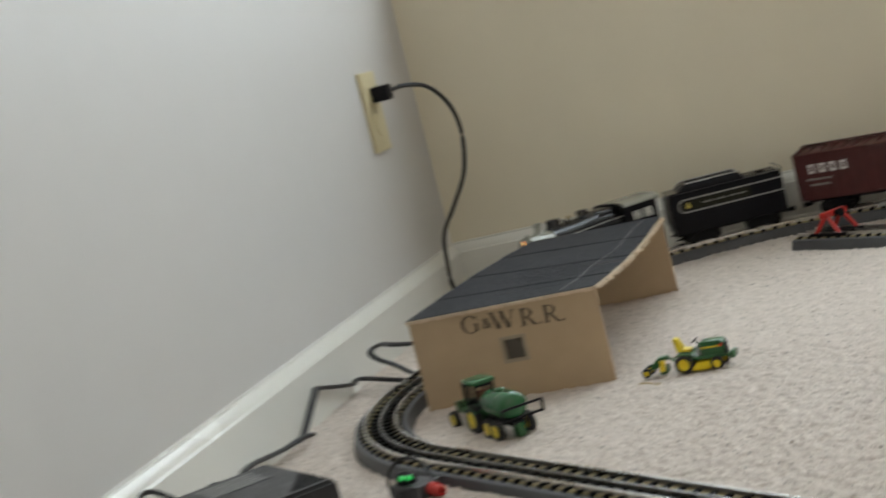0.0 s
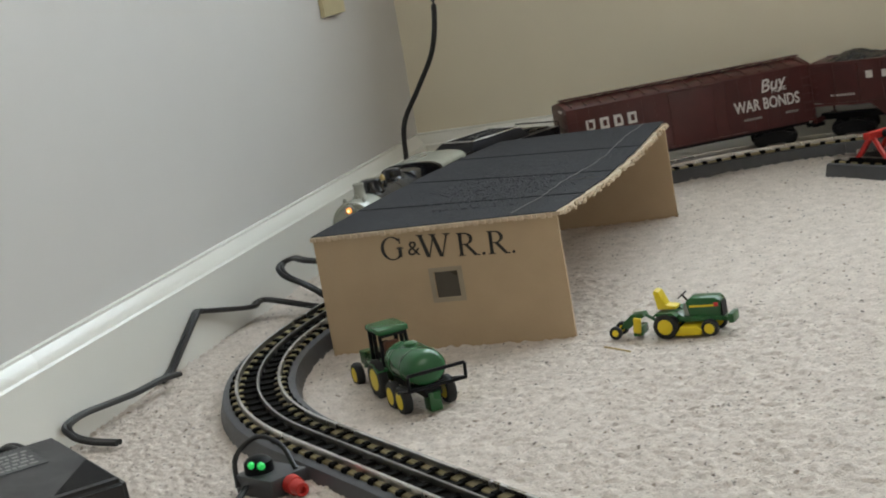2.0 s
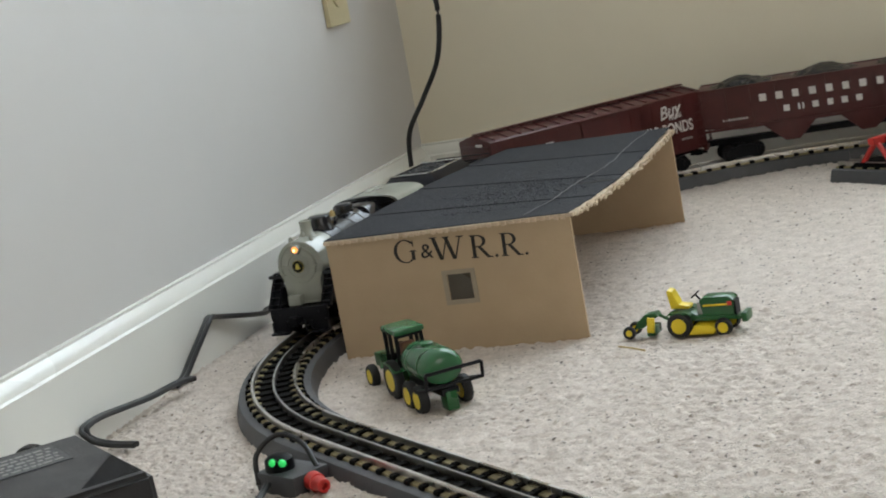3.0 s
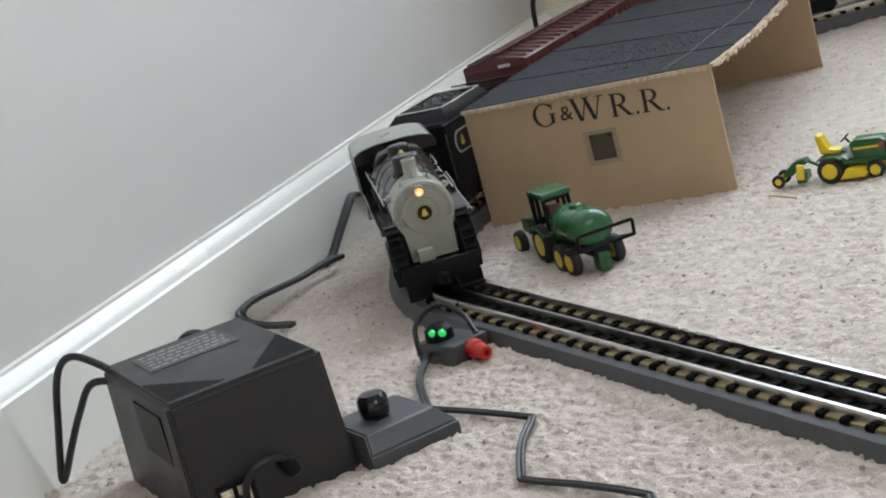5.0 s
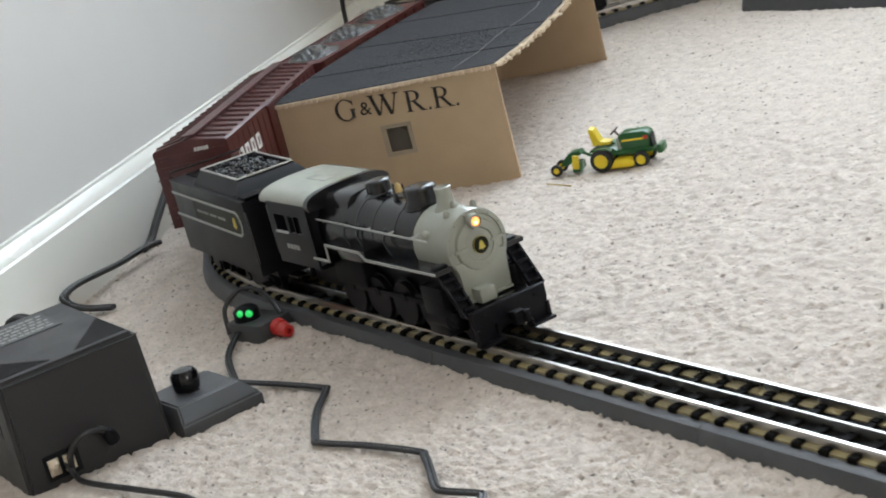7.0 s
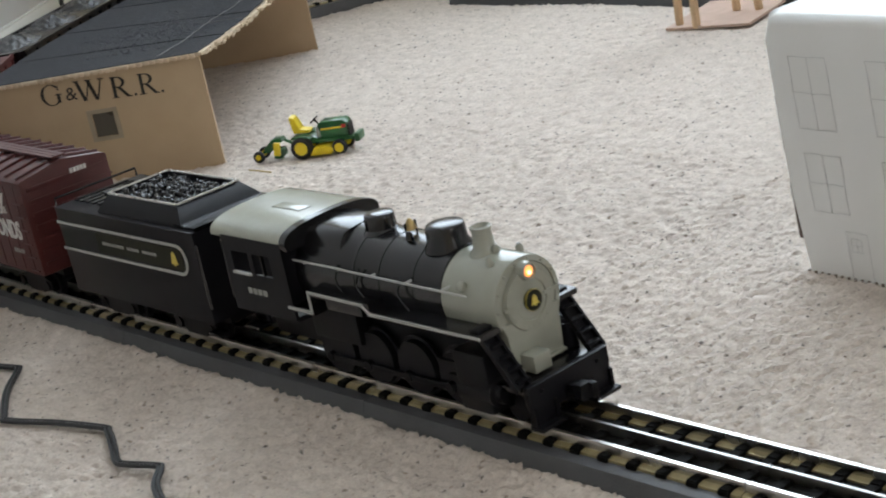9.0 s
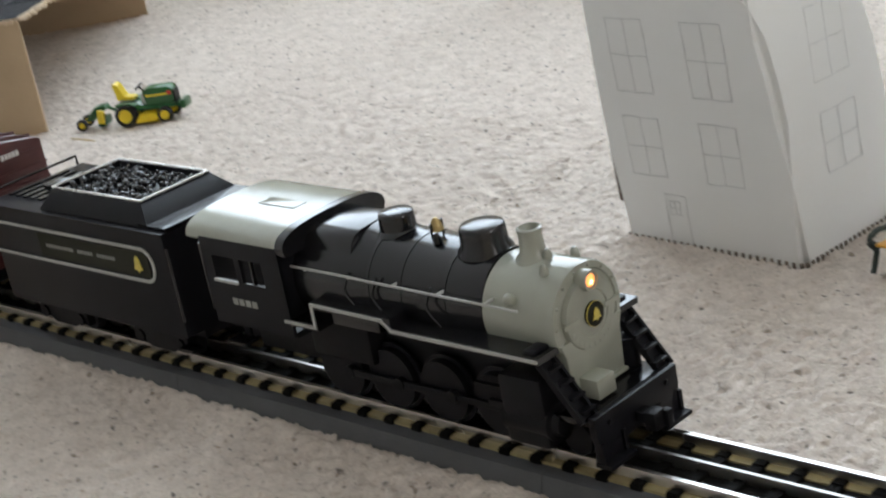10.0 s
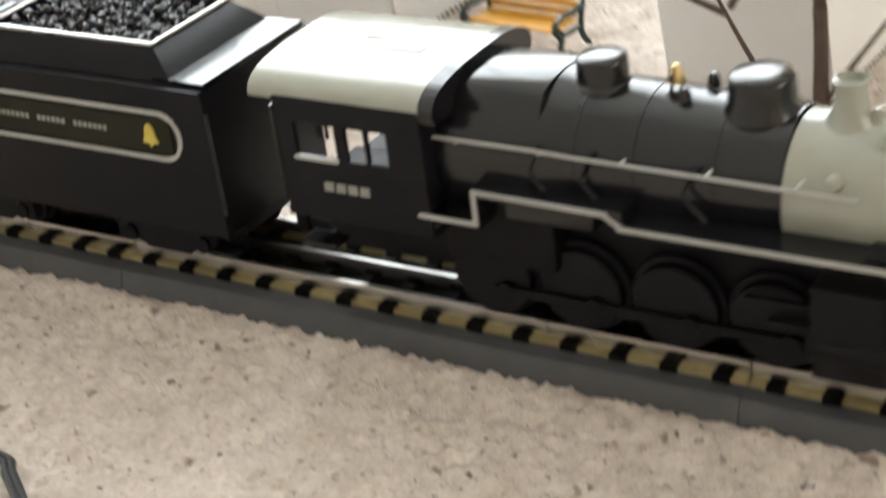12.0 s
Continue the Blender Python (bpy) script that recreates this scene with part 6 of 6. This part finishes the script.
def hopper(paint, label, blocks):
    e = root("hopper_car", Matrix(), label, "toy freight car", "toy train")
    L, W, z1 = 0.1475, 0.0335, 0.1060
    bm = bmesh.new()
    side = [(-L, 0.062), (-L, z1), (L, z1), (L, 0.062), (0.100, 0.056), (0.074, 0.056), (0.051, 0.036), (0.035, 0.036), (0.014, 0.056), (-0.014, 0.056), (-0.035, 0.036), (-0.051, 0.036), (-0.074, 0.056), (-0.100, 0.056)]
    prism(bm, side, 1, -W + 0.001, W - 0.001, 0.0006)
    body = part("body", bm, paint, e)
    bm = bmesh.new()
    for s in (-1, 1):
        for i in range(11):
            x = -L + 0.004 + i * (2 * L - 0.008) / 10
            box(bm, x - 0.0012, x + 0.0012, min(s * (W - 0.001), s * (W + 0.0008)), max(s * (W - 0.001), s * (W + 0.0008)), 0.0585, z1)
        box(bm, -L, L, min(s * (W - 0.0015), s * (W + 0.0014)), max(s * (W - 0.0015), s * (W + 0.0014)), z1 - 0.0025, z1 + 0.0012)
        box(bm, -L, L, min(s * (W - 0.0015), s * (W + 0.0008)), max(s * (W - 0.0015), s * (W + 0.0008)), 0.0570, 0.0598)
    part("side_ribbing", bm, paint, body)
    rr = random.Random(len(label))
    bm = bmesh.new()
    nx, ny = 60, 14
    grid = [[bm.verts.new((-L + 0.003 + (2 * L - 0.006) * i / nx, -W + 0.003 + (2 * W - 0.006) * j / ny,
             z1 - 0.003 + 0.0125 * max(0, math.sin(math.pi * j / ny)) * (0.55 + 0.45 * math.cos(6 * math.pi * i / nx + math.pi)) + rr.uniform(-0.0013, 0.0013))) for j in range(ny + 1)] for i in range(nx + 1)]
    for i in range(nx):
        for j in range(ny):
            bm.faces.new((grid[i][j], grid[i + 1][j], grid[i + 1][j + 1], grid[i][j + 1]))
    part("coal_load", bm, COAL, e, "heaped dark coal load", smooth=0)
    for s in (-1, 1):
        turnm = pose(0, s * (W + 0.0004), 0) if s < 0 else pose(0, s * (W + 0.0004), 0, 0, 0, 180)
        for name, x, w, z, h, step in blocks:
            bm = bmesh.new()
            box(bm, 0, step * 0.42, -0.0003, 0.0003, 0, h * 0.8)
            me = mesh_of(name, bm, WHITE_INK)
            for k in range(round(w / step)):
                shared(name, me, body, turnm @ pose(x - w / 2 + k * step, 0, z), "white block lettering bar")
        for sx in (-1, 1):
            bm = bmesh.new()
            for i in range(5):
                z = 0.064 + i * 0.008
                tube(bm, [(sx * (L - 0.002), s * (W + 0.0018), z), (sx * (L - 0.013), s * (W + 0.0018), z)], 0.0006, 5)
            part("ladder", bm, paint, body)
    boxpart("underframe", (-L, L, -0.006, 0.006, 0.0370, 0.0440), SATIN, e)
    for sx in (-1, 1):
        bm = bmesh.new()
        for y in (-0.028, 0.028):
            tube(bm, [(sx * (L - 0.003), y, 0.040), (sx * (L - 0.003), y, 0.064)], 0.0013, 6)
        box(bm, min(sx * (L - 0.005), sx * L), max(sx * (L - 0.005), sx * L), -0.030, 0.030, 0.0370, 0.0420)
        part("end_sill", bm, paint, e)
        coupler(e, sx * L, sx)
    truck(e, -0.108)
    truck(e, 0.108)
    return e


SOUTH = (("name_bar", 0.0, 0.150, 0.0855, 0.0105, 0.0190), ("number_bar", 0.0, 0.098, 0.0700, 0.0090, 0.0165), ("small_print", -0.105, 0.030, 0.0675, 0.0032, 0.0034), ("small_print", 0.110, 0.018, 0.0665, 0.0060, 0.0060))
STRIPE = (("stripe_bar", -0.040, 0.100, 0.0880, 0.0120, 0.0500), ("number_bar", 0.030, 0.030, 0.0840, 0.0105, 0.0120), ("small_print", 0.060, 0.050, 0.0660, 0.0045, 0.0056), ("small_print", -0.100, 0.030, 0.0660, 0.0045, 0.0056))

# vehicle, front pivot, rear pivot and middle, as distances from the engine's nose
engine = locomotive()
ROLLING.append((engine, -0.045, -0.1455, 0.0))
ROLLING.append((tender(), -0.284, -0.376, -0.328))
MAROON_HOPPER = "maroon ribbed toy hopper car heaped with coal"
BLACK_HOPPER = "black ribbed toy hopper car with a white stripe"
MID = -0.596
ROLLING.append((boxcar(), MID + 0.105, MID - 0.105, MID))
ROLLING.append((hopper(MAROON, MAROON_HOPPER, SOUTH), MID - 0.311 + 0.108, MID - 0.311 - 0.108, MID - 0.311))
ROLLING.append((hopper(BLACK, BLACK_HOPPER, STRIPE), MID - 0.622 + 0.108, MID - 0.622 - 0.108, MID - 0.622))
ROLLING.append((hopper(BLACK, BLACK_HOPPER, STRIPE), MID - 0.933 + 0.108, MID - 0.933 - 0.108, MID - 0.933))


def motions():
    """The train runs round the curve and along the front straight; wheels and rods turn with it."""
    steps = [i * 0.2 for i in range(61)]
    where = {}
    for ob, front, rear, middle in ROLLING:
        walk(ob, [(t, on_track(t, front, rear, middle)) for t in steps])
        where[ob] = (front, rear, middle)
    for ob, x, car in TRUCKS:
        front, rear, middle = where[car]
        rows = []
        for t in steps:
            heading = track_at(travelled(t) + middle + x)[1]
            own = on_track(t, front, rear, middle).to_euler().z
            turn = (heading - own + math.pi) % (2 * math.pi) - math.pi
            rows.append((t, pose(x, 0, 0, 0, 0, math.degrees(turn))))
        walk(ob, rows)
    fine = [i / 15 for i in range(181)]
    for ob, x, z, r in WHEELS:
        walk(ob, [(t, pose(x, 0, z, 0, math.degrees(travelled(t) / r), 0)) for t in fine])
    crank = 0.0075
    for ob in RODS:
        rows = []
        for t in fine:
            a = travelled(t) / 0.0150
            rows.append((t, pose(crank * math.sin(a), 0, RAIL_TOP + 0.0150 + crank * math.cos(a))))
        walk(ob, rows)


motions()
